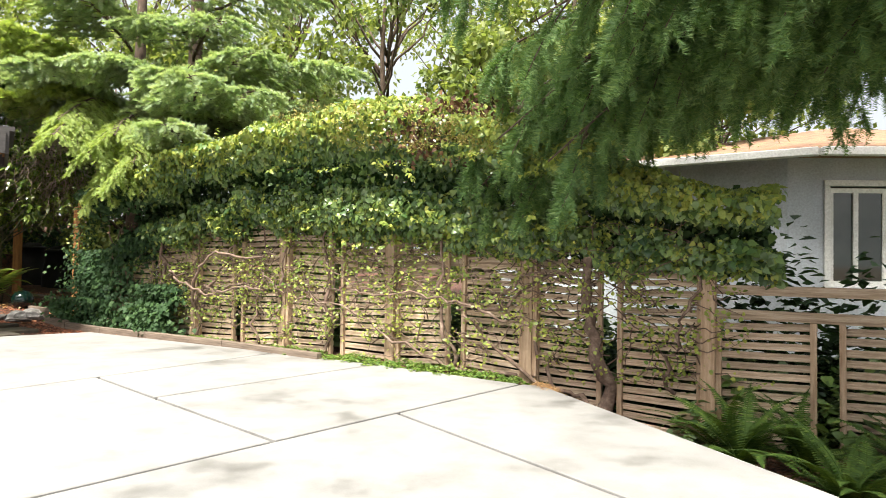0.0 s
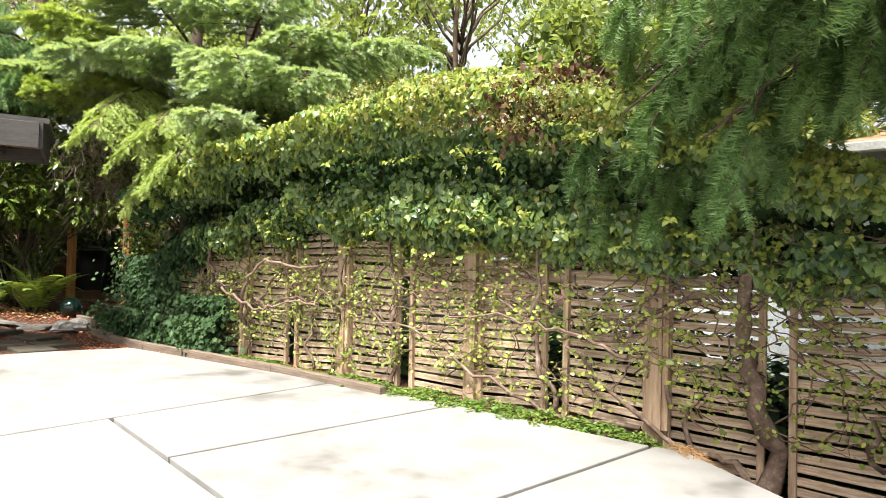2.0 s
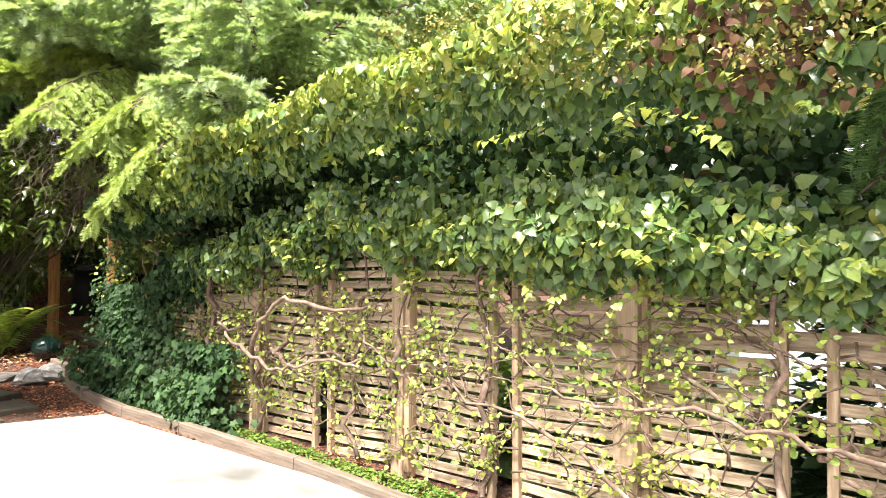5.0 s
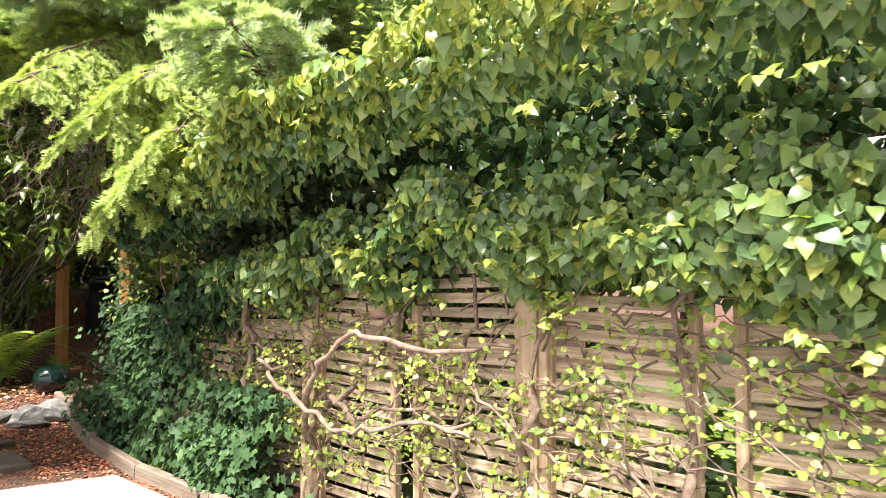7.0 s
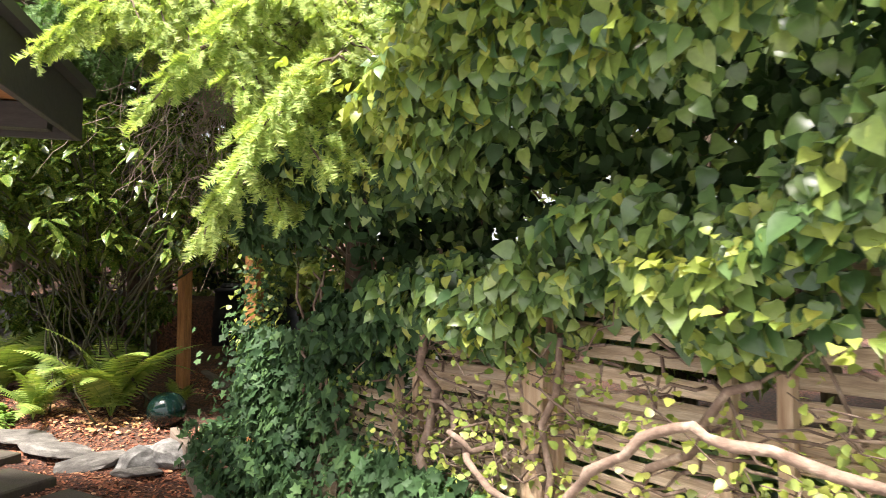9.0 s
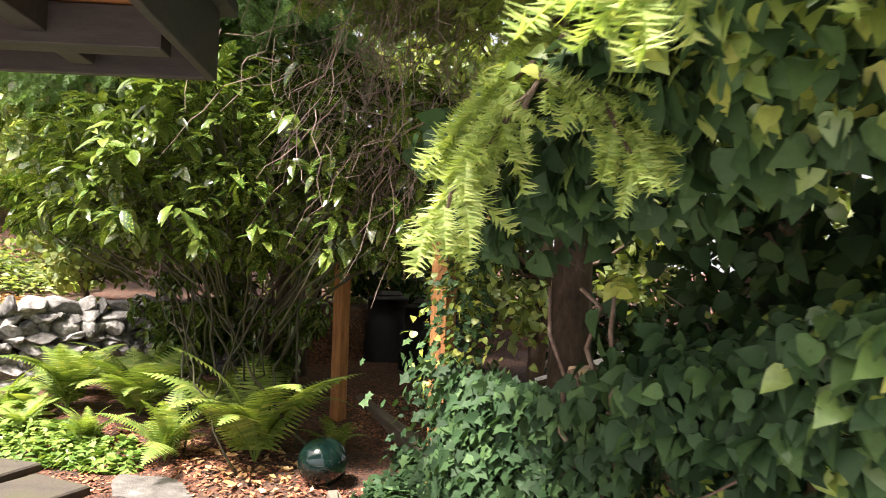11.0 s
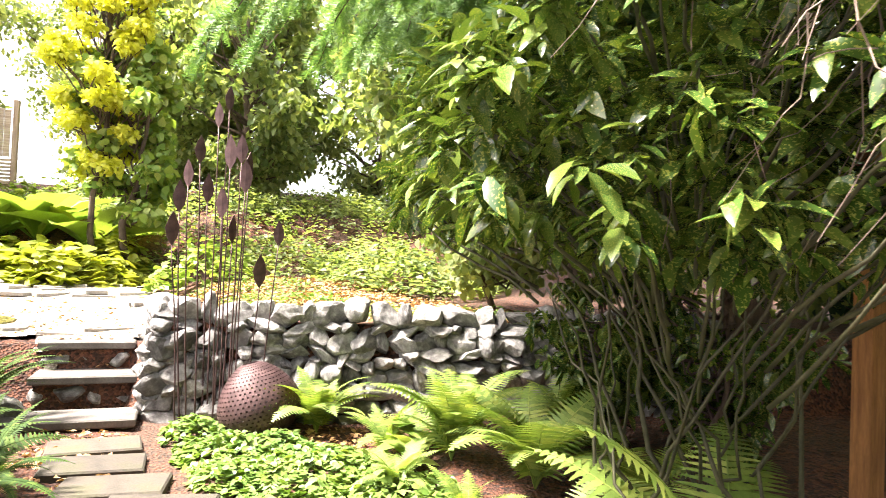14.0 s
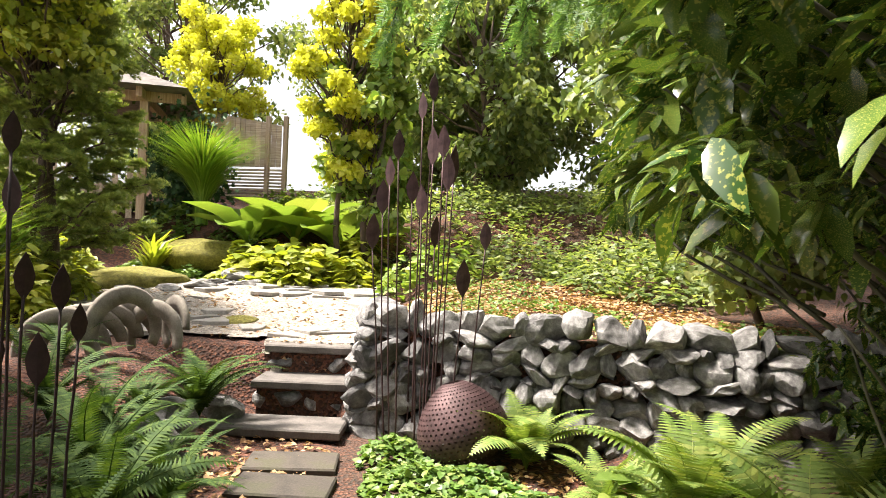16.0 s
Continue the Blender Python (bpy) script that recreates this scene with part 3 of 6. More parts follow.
def stone_wall():
    w = thing("dry_stone_wall", "dry-laid wall of grey and white field stones", "wall", kind="structure")
    r = np.random.default_rng(11)
    core = Bits()
    runs = [((-12.12, 9.5), (-10.7, 14.6)), ((-12.12, 9.5), (-13.6, 9.42))]
    for (x0, y0), (x1, y1) in runs:
        d = unit(np.array((x1 - x0, y1 - y0)))
        nrm = np.array((d[1], -d[0]))
        if y1 - y0 < 1:
            nrm = -nrm * np.sign(nrm[1]) if nrm[1] > 0 else nrm
        ln = math.hypot(x1 - x0, y1 - y0)
        back = -nrm * 0.3
        q = [(x0, y0), (x1, y1), (x1 + back[0], y1 + back[1]), (x0 + back[0], y0 + back[1])]
        off = -nrm * 0.12
        core.add([(a + off[0], b + off[1], 0.1) for a, b in q] + [(a + off[0], b + off[1], 1.12) for a, b in q], [(0, 1, 5, 4), (1, 2, 6, 5), (2, 3, 7, 6), (3, 0, 4, 7), (4, 5, 6, 7)])
        z = 0.12
        while z < 1.2:
            hgt = r.uniform(0.08, 0.17)
            s = r.uniform(-0.15, 0)
            while s < ln:
                wd = r.uniform(0.1, 0.33)
                c = np.array((x0, y0)) + d * (s + wd / 2) + nrm * r.normal(0, 0.02) - nrm * 0.12 * (z - 0.2)
                if r.uniform() < 0.97:
                    part("stone", ROCKS[r.integers(14)], None, w, at=pose(c[0], c[1], z + hgt / 2 + r.normal(0, 0.015), r.normal(0, 12), r.normal(0, 12), math.degrees(math.atan2(d[1], d[0])) + r.normal(0, 16)) @ Matrix.Diagonal((wd * 1.28, r.uniform(0.25, 0.4), hgt * r.uniform(1.9, 2.6), 1)))
                s += wd * 0.97
            z += hgt * 0.93
    part("wall_core", core, MULCH, w)


stone_wall()


def build_steps():
    st = thing("stone_steps", "garden steps of stone treads over rubble risers with fallen leaves", "steps", kind="structure")
    r = np.random.default_rng(5)
    for i, (x, z, y0, y1) in enumerate([(-11.75, 0.37, 8.35, 9.42), (-12.35, 0.61, 8.55, 9.38), (-12.72, 0.86, 8.55, 9.33)]):
        part("tread", Bits().bevel_box((x - 0.44, y0, z - 0.07), (x, y1, z), 0.012), TREAD, st)
        y = y0
        while y < y1 - 0.05:
            w = r.uniform(0.14, 0.3)
            part("stone", ROCKS[r.integers(14)], None, st, at=pose(x - 0.19, min(y + w / 2, y1 - 0.08), z - 0.17, 0, 0, 90) @ Matrix.Diagonal((w * 1.3, 0.34, 0.33, 1)))
            y += w
    part("fill", Bits().box((-13.1, 8.58, 0.0), (-12.78, 9.3, 0.78)).box((-12.8, 8.58, 0.0), (-12.42, 9.36, 0.53)).box((-12.4, 8.4, 0.0), (-11.9, 9.38, 0.28)), MULCH, st)
    return st


build_steps()


def paver_path():
    pt = thing("paver_path", "mossy rectangular stepping pavers set in red mulch", "path", kind="structure")
    r = np.random.default_rng(9)
    spots = [(-11.2, 9.2, 5), (-10.75, 9.25, 0), (-10.3, 9.4, -8), (-9.9, 9.65, -14), (-9.6, 10.15, 30), (-9.15, 10.45, 20), (-8.6, 10.5, 12), (-8.0, 10.5, 5), (-7.4, 10.35, 0), (-6.75, 10.3, -5), (-6.2, 10.0, -30), (-6.1, 9.5, -31), (-6.6, 9.6, -31), (-7.2, 9.75, -20)]
    for x, y, a in spots:
        w, d = (0.36, 0.6) if x < -9.8 else (0.5, 0.42)
        z = float(ground_z(x, y))
        part("paver", Bits().bevel_box((-w / 2, -d / 2, -0.06), (w / 2, d / 2, 0.035), 0.012), PAVER, pt, at=pose(x, y, z + 0.015, r.normal(0, 0.6), r.normal(0, 0.6), a))


paver_path()


def low_rocks():
    r = np.random.default_rng(21)
    for i, (x, y, s, f) in enumerate([(-7.02, 11.18, 0.42, 0.5), (-6.8, 11.32, 0.36, 0.6), (-6.9, 11.05, 0.3, 0.35), (-7.35, 11.0, 0.5, 0.22), (-7.75, 11.05, 0.55, 0.2), (-8.2, 11.1, 0.5, 0.18),
                                 (-10.95, 8.5, 0.36, 0.6), (-11.2, 8.25, 0.42, 0.6), (-10.7, 8.35, 0.3, 0.5), (-11.5, 8.2, 0.4, 0.7), (-12.1, 8.35, 0.35, 0.6),
                                 (-16.4, 7.2, 0.62, 0.5), (-16.2, 7.7, 0.4, 0.5), (-16.0, 7.35, 0.34, 0.5), (-16.1, 6.9, 0.36, 0.4), (-15.9, 7.1, 0.3, 0.4), (-16.9, 8.3, 0.36, 0.5), (-16.6, 8.1, 0.3, 0.5), (-15.7, 6.8, 0.5, 0.25), (-15.4, 6.5, 0.4, 0.3), (-15.2, 6.0, 0.4, 0.3), (-13.3, 6.2, 0.4, 0.3), (-14.0, 5.8, 0.4, 0.3)]):
        z = float(ground_z(x, y))
        ob = part("garden_rock", DARKROCKS[i % 4] if 2 <= i < 7 else ROCKS[i % 9], None, None, at=pose(x, y, z + s * f * 0.2, r.normal(0, 6), r.normal(0, 6), r.uniform(0, 360)) @ Matrix.Diagonal((s * 1.25, s * 1.1, s * f * 1.6, 1)))
        tagged(ob, "rough grey garden rock edging the mulch bed", "rock", "garden rocks")


low_rocks()

# terrace gravel and moss
def build_terrace():
    gx, gy = np.arange(-17.8, -11.6, 0.1), np.arange(5.0, 9.6, 0.1)
    edge = [(-12.76, 9.36), (-13.4, 9.5), (-14.5, 9.5), (-16.8, 9.0), (-17.4, 7.0), (-16.4, 5.4), (-14.6, 5.4), (-13.3, 6.2), (-13.1, 6.9), (-13.1, 7.6), (-13.05, 8.5), (-12.78, 8.56)]

    def inside(x, y):
        hit = False
        for (x0, y0), (x1, y1) in zip(edge, edge[1:] + edge[:1]):
            if (y0 > y) != (y1 > y) and x < x0 + (y - y0) * (x1 - x0) / (y1 - y0):
                hit = not hit
        return hit
    b = Bits()
    r = np.random.default_rng(13)
    for x in gx:
        for y in gy:
            if inside(x + 0.05 + 0.06 * r.normal(), y + 0.05 + 0.06 * r.normal()):
                q = [(x, y), (x + 0.1, y), (x + 0.1, y + 0.1), (x, y + 0.1)]
                b.add([(c, d, float(ground_z(c, d)) + 0.035 + 0.008 * noise.noise(Vector((c * 6, d * 6, 0)))) for c, d in q], [(0, 1, 2, 3)])
    tagged(part("gravel_terrace", b, GRAVEL), "pale gravel terrace strewn with leaves", "gravel", kind="structure")
    fl = thing("flagstone_paving", "pale irregular flagstones set in the gravel terrace", "paving", kind="structure")
    for k in range(26):
        x, y = r.uniform(-16.4, -13.0), r.uniform(6.6, 9.2)
        n = r.integers(5, 8)
        a = np.sort(r.uniform(0, 6.283, n))
        w = r.uniform(0.2, 0.4)
        o = [(w * math.cos(c) * r.uniform(0.8, 1.1), w * math.sin(c) * r.uniform(0.7, 1.0)) for c in a]
        me = Bits().add([(c, d, -0.03) for c, d in o] + [(c, d, 0.012) for c, d in o] + [(c * 0.94, d * 0.94, 0.02) for c, d in o],
                        [tuple(range(2 * n, 3 * n))] + [(q * n + i, q * n + (i + 1) % n, (q + 1) * n + (i + 1) % n, (q + 1) * n + i) for q in range(2) for i in range(n)])
        part("flagstone", me, FLAG, fl, at=pose(x, y, float(ground_z(x, y)) + 0.04, r.normal(0, 1), r.normal(0, 1), 0))


build_terrace()


def mound(name, x, y, rx, ry, h, material, label, seed):
    bm = bmesh.new()
    bmesh.ops.create_icosphere(bm, subdivisions=3, radius=1)
    for v in bm.verts:
        k = 1 + 0.25 * noise.noise(v.co * 2 + Vector((seed, 0, 0))) + 0.08 * noise.noise(v.co * 7)
        v.co = Vector((v.co.x * rx * k, v.co.y * ry * k, v.co.z * h * k))
    me = bpy.data.meshes.new(name)
    bm.to_mesh(me)
    bm.free()
    me.materials.append(material)
    me.polygons.foreach_set("use_smooth", [True] * len(me.polygons))
    ob = part(name, me, None, None, at=pose(x, y, float(ground_z(x, y))))
    return tagged(ob, label, name.replace("_", " "), kind="stuff")


mound("moss_patch", -13.9, 7.95, 0.28, 0.2, 0.07, MOSS, "golden-green moss cushion on the gravel", 1)
mound("moss_patch", -15.9, 5.6, 0.8, 0.9, 0.22, MOSS, "golden moss mound beside the gravel terrace", 2)
mound("moss_patch", -17.6, 6.1, 0.7, 0.8, 0.3, MOSS, "golden moss mound below the spiky plant", 3)


# ---- roof eave and neighbouring house ----
def build_eave():
    ev = thing("roof_eave", "dark roof edge with orange cedar soffit", "roof", (-6.5, 10.1, 2.42), kind="structure", turn=217)
    part("fascia", Bits().bevel_box((0.0, -0.04, 0.0), (7.0, 0.0, 0.30), 0.004), FASCIA, ev)
    part("fascia", Bits().bevel_box((-0.04, -0.04, 0.0), (0.0, 1.5, 0.30), 0.004), FASCIA, ev)
    part("fascia", Bits().bevel_box((0.0, 1.5, 0.0), (7.0, 1.54, 0.30), 0.004), FASCIA, ev)
    part("soffit", Bits().box((0.0, 0.0, 0.14), (7.0, 1.5, 0.17)), SOFFIT, ev)
    part("roof_deck", Bits().box((-0.1, -0.1, 0.30), (7.0, 1.5, 0.36)), FASCIA, ev)
    for x in (0.42, 1.9, 3.4):
        part("beam", Bits().bevel_box((x, 0.05, 0.02), (x + 0.09, 1.45, 0.14), 0.004), FASCIA, ev)
    part("beam", Bits().bevel_box((0.03, 0.3, -0.02), (7.0, 0.4, 0.13), 0.004), FASCIA, ev)


build_eave()


def build_house():
    hs = thing("neighbour_house", "pale blue-grey house with a mossy brown roof behind the fence", "house", (4.3, 8.8, 0))
    plan = [(0.0, 0.0), (7.0, 0.0), (7.0, 6.5), (-3.4, 6.5), (-3.4, 2.3)]
    part("wall", Bits().box((0, 0, -0.3), (0.5, 0.15, 2.45)).box((1.9, 0, -0.3), (7, 0.15, 2.45)).box((0.5, 0, -0.3), (1.9, 0.15, 0.85)).box((0.5, 0, 2.08), (1.9, 0.15, 2.45)), SIDING, hs)
    for (x0, y0), (x1, y1) in list(zip(plan, plan[1:] + plan[:1]))[1:]:
        ln, ang = math.hypot(x1 - x0, y1 - y0), math.atan2(y1 - y0, x1 - x0)
        part("wall", Bits().box((0.02, 0, -0.3), (ln, 0.15, 2.45), Matrix.Translation((x0, y0, 0)) @ Matrix.Rotation(ang, 4, "Z")), SIDING, hs)
    for k in range(9):
        part("clapboard", Bits().box((0, -0.012, -0.3 + 0.127 * k), (7, 0.0, -0.18 + 0.127 * k)), SIDING, hs)
    win = part("window", Bits().bevel_box((0.5, 0.02, 0.85), (1.9, 0.1, 0.87), 0.003), WHITE, hs)
    for lo, hi in (((0.52, 0.04, 0.87), (1.88, 0.08, 0.93)), ((0.52, 0.04, 2.0), (1.88, 0.08, 2.06)), ((0.52, 0.04, 0.93), (0.57, 0.08, 2.0)), ((0.80, 0.03, 0.93), (0.86, 0.09, 2.0)), ((1.15, 0.04, 0.93), (1.2, 0.08, 2.0)), ((1.83, 0.04, 0.93), (1.88, 0.08, 2.0))):
        part("sash_bar", Bits().box(lo, hi), WHITE, win)
    part("pane", Bits().box((0.57, 0.055, 0.93), (1.83, 0.065, 2.0)), GLASS, win)
    part("window_frame", Bits().bevel_box((0.43, -0.03, 0.78), (1.97, 0.0, 0.85), 0.003).bevel_box((0.43, -0.03, 2.08), (1.97, 0.0, 2.15), 0.003).bevel_box((0.43, -0.03, 0.85), (0.5, 0.0, 2.08), 0.003).bevel_box((1.9, -0.03, 0.85), (1.97, 0.0, 2.08), 0.003), WHITE, win)
    eave = [(0.12, -0.5), (7.6, -0.5), (7.6, 7.0), (-3.95, 7.0), (-3.95, 2.2)]
    rf = Bits()
    rf.add([(x, y, 2.42) for x, y in eave] + [(2.4, 3.4, 3.5)], [(i, (i + 1) % 5, 5) for i in range(5)] + [(4, 3, 2, 1, 0)])
    part("roof", rf, ROOF, hs)
    for (x0, y0), (x1, y1) in zip(eave, eave[1:] + eave[:1]):
        ln, ang = math.hypot(x1 - x0, y1 - y0), math.atan2(y1 - y0, x1 - x0)
        part("gutter", Bits().bevel_box((0.0, -0.1, 2.36), (ln, -0.003, 2.46), 0.012, Matrix.Translation((x0, y0, 0)) @ Matrix.Rotation(ang, 4, "Z")), WHITE, hs)
    part("downpipe", Bits().tube([(-1.35, 0.55, 2.38), (-1.3, 0.7, 2.25), (-1.05, 0.8, 2.1), (-1.05, 0.8, 0.0)], 0.035, 8), WHITE, hs, smooth=True)


build_house()


# ---- vine on the fence ----
def vine_profile(s):
    """Front outline of the vine's mass, s from its foot (0) to its back (1): out, up."""
    k = np.array([0, 0.12, 0.28, 0.40, 0.50, 0.62, 0.76, 0.88, 1.0])
    out = np.array([0.08, 0.28, 0.40, 0.18, 0.02, 0.62, 0.88, 0.50, -0.30])
    up = np.array([1.25, 1.40, 1.62, 1.84, 2.02, 2.12, 2.40, 2.62, 2.66])
    return np.interp(s, k, out), np.interp(s, k, up)


def build_vine():
    vine = thing("climbing_vine", "dense climbing hydrangea with glossy heart-shaped leaves over the fence", "vine", tuple(along(1.0, 0.1, 0)))
    inv = Matrix.Translation(-Vector(along(1.0, 0.1, 0)))
    r = np.random.default_rng(31)
    n = 46000
    u = r.uniform(-3.9, 5.3, n)
    s = r.uniform(0, 1, n) ** 0.8
    out, up = vine_profile(s)
    wave = np.array([noise.noise(Vector((a * 0.9, b * 1.5, 3.0))) for a, b in zip(u, s)])
    wave2 = np.array([noise.noise(Vector((a * 2.6, b * 9, 8.0))) for a, b in zip(u, s)])
    top = np.interp(u, [-4.7, -3.4, -2.4, -1.2, -0.4, 0.5, 1.5, 3.0, 4.3, 5.4, 6.4], [-1.1, -0.9, -0.5, 0.08, 0.25, 0.22, 0.12, -0.02, -0.3, -0.5, -0.7])
    foot = np.interp(u, [-3.9, -1.5, 0, 1.0, 1.7, 2.4, 3.4, 4.3, 5.0, 6.4], [0.95, 1.15, 1.3, 1.35, 1.5, 1.42, 1.3, 1.2, 0.9, 0.7])
    foot = foot + 0.2 * np.array([noise.noise(Vector((a * 2.1, 1.0, 2.0))) for a in u])
    up = foot + (up - 1.25) / 1.41 * (2.66 + top - foot)
    depth = r.uniform(0, 1, n) ** 2 * 0.3
    out = out * np.interp(u, [-3.9, -2, 0, 4, 6.4], [0.5, 0.7, 1, 1, 0.7]) + 0.20 * wave + 0.15 * wave2 - depth
    up = up + 0.07 * wave2 + 0.06 * wave
    gap = (s > 0.36) & (s < 0.59) & (wave > -0.35 + 0.3 * wave2)
    keep = ~(gap & (r.uniform(size=n) < 0.94)) & ~((u < -3.2) & (r.uniform(size=n) < 0.35)) & ~((u > 4.9) & (r.uniform(size=n) < 0.5))
    P = along_many(u, out, up)
    lift = np.interp(s, [0, 0.35, 0.58, 0.8, 0.9, 1], [0.35, 0.5, 0.3, 0.4, 0.9, 1.0])[:, None]
    outw = FN[None] * (1.05 - lift) * 1.2 + np.array([[0, 0, 1.0]]) * lift
    ups = unit(outw + r.normal(0, 0.45, (n, 3)))
    tips = unit(FN[None] * 0.4 + np.array([[0, 0, -0.9]]) + r.normal(0, 0.55, (n, 3)))
    # Pale share by height puts the lit top and shaded recess into the colour.
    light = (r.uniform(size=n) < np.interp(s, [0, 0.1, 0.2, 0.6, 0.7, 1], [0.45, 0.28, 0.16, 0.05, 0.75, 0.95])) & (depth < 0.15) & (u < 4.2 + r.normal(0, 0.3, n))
    # Leaves near the far end take ivy's dark colour to put in shade.
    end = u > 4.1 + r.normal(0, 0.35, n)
    size = r.uniform(0.040, 0.084, n)
    base = np.array(along(1.0, 0.1, 0))
    for name, sel, mt, lb, k in (("foliage", keep & ~light & ~end, VINE, "", 1.0), ("shaded_foliage", keep & ~light & end, IVY, "dark blue-green leaves at the fence end, shade in their colour", 1.1), ("young_foliage", keep & light, VINELIGHT, "fresh yellow-green leaves, massed where the top is lit", 0.85)):
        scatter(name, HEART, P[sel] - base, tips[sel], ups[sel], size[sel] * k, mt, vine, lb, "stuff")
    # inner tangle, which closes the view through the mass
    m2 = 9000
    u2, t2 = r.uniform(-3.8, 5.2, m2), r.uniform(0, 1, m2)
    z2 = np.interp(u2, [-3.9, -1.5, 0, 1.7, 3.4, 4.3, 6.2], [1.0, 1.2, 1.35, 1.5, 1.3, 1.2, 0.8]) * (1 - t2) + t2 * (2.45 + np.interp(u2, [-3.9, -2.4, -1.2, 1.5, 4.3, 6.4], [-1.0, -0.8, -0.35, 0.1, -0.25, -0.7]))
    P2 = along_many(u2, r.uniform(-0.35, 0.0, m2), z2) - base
    # Dark ivy colour here paints the shade inside the recess.
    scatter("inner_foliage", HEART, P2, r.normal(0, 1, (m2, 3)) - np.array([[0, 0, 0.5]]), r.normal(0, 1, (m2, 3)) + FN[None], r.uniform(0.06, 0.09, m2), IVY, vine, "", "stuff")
    # woody stems
    k = 0
    for u0, u1, z1, rad in [(-2.45, -2.3, 1.25, 0.085), (-2.2, -1.3, 0.75, 0.03), (-1.6, 1.2, 0.72, 0.022), (-1.2, -2.4, 0.9, 0.024), (-2.45, -1.0, 0.55, 0.03), (0.95, 0.9, 1.5, 0.03), (1.0, 2.0, 0.95, 0.018), (2.1, 2.0, 1.5, 0.022), (3.3, 2.55, 1.28, 0.03), (3.35, 2.2, 0.72, 0.024), (3.4, 4.1, 0.9, 0.024), (4.15, 4.05, 1.7, 0.036), (2.9, 1.2, 0.85, 0.016), (1.8, 1.6, 1.4, 0.03), (-0.85, -0.75, 1.4, 0.03), (-0.8, 0.6, 1.15, 0.016), (5.3, 5.4, 1.3, 0.04), (-3.1, -3.3, 1.0, 0.024), (3.4, 3.3, 1.35, 0.03), (-0.9, -1.9, 1.0, 0.02)]:
        k += 1
        zz = -0.35 if u0 < -2.1 and k < 6 else 0.0 if abs(u1 - u0) < 0.5 or k < 4 else r.uniform(0.4, 0.9)
        pts = wander(along(u0, 0.09, zz), along(u1, 0.14, z1), 16, 0.16, 100 + k)
        rr = 0.8 * rad * (1 - 0.45 * np.linspace(0, 1, 16)) * r.uniform(0.8, 1.25, 16)
        part("stem", Bits().tube(pts - base, rr, 7), VINEBARK, vine, smooth=True)
    for bend, rad in (([(3.45, 0.12, 0.40), (3.28, 0.22, 0.62), (3.1, 0.35, 0.85), (2.9, 0.41, 1.03), (2.7, 0.42, 1.16), (2.5, 0.42, 1.2), (2.1, 0.3, 1.12), (1.75, 0.2, 1.18)], 0.023), ([(3.95, 0.12, 0.95), (3.7, 0.25, 0.8), (3.3, 0.32, 0.74), (2.9, 0.36, 0.6), (2.6, 0.35, 0.62), (2.2, 0.3, 0.72), (1.9, 0.25, 0.66)], 0.018), ([(-1.5, 0.14, 0.5), (-1.2, 0.22, 0.62), (-0.8, 0.25, 0.7), (-0.4, 0.22, 0.78), (0.1, 0.2, 0.74), (0.5, 0.16, 0.8)], 0.014)):
        t = np.linspace(0, len(bend) - 1, 26)
        q = np.stack([np.interp(t, np.arange(len(bend)), np.array(bend)[:, c]) for c in range(3)], 1) + np.cumsum(r.normal(0, 0.008, (26, 3)), 0) + r.normal(0, 0.012, (26, 3))
        part("stem", Bits().tube(along_many(q[:, 0], q[:, 1], q[:, 2]) - base, rad * np.linspace(1, 0.5, 26) * r.uniform(0.8, 1.2, 26), 8), VINEBARK, vine, smooth=True)
    twigs = Bits()
    spots, tp = [], []
    for k in range(560):
        u0, z0 = r.uniform(-3.4, 4.6), r.uniform(0.12, 1.35)
        ang = r.normal(0, 0.9) + (math.pi if r.uniform() < 0.5 else 0)
        ln = r.uniform(0.25, 0.8)
        a2 = along(u0, 0.06, z0)
        b2 = along(u0 + math.cos(ang) * ln, 0.06 + r.uniform(0, 0.16), max(0.06, z0 + math.sin(ang) * ln * 0.7))
        pts = wander(a2, b2, 9, 0.09, 400 + k)
        twigs.tube(pts - base, np.linspace(0.007, 0.002, 9), 5)
        for q in pts[2::2]:
            if r.uniform() < 0.8:
                for _ in range(r.integers(2, 7)):
                    spots.append(q + r.normal(0, 0.03, 3) + FN * 0.02)
    tagged(part("twig", twigs, VINEBARK, vine, smooth=True), kind="stuff")
    spots = np.array(spots)
    m3 = len(spots)
    scatter("sprig", OVATE, spots - base, r.normal(0, 0.8, (m3, 3)) + FN[None] * 0.5, r.normal(0, 0.5, (m3, 3)) + FN[None] + np.array([[0, 0, 0.6]]), r.uniform(0.02, 0.046, m3), VINELIGHT, vine, "small fresh leaves along the twigs", "stuff")
    m6 = 900
    du, dz = r.normal(-0.95, 0.3, m6), r.normal(2.42, 0.13, m6)
    scatter("withered_foliage", HEART, along_many(du, 0.52 + r.normal(0, 0.08, m6), dz) - base, r.normal(0, 0.6, (m6, 3)) + np.array([[0, 0, -0.8]]), r.normal(0, 0.6, (m6, 3)) + FN[None], r.uniform(0.03, 0.06, m6), WITHERED, vine, "withered red-brown leaves", "stuff")
    # leafy shoots that stand out from the mass
    P5, T5 = [], []
    for k in range(100):
        su = r.uniform(-2.8, 5.0)
        ss = r.choice([r.uniform(0.02, 0.3), r.uniform(0.55, 0.9)])
        so, sz = vine_profile(ss)
        b0 = along(su, so * 0.9, 1.3 + (sz - 1.25) * float(np.interp(su, [-3, -1, 1.5, 4.5], [0.6, 0.85, 1.05, 0.85])))
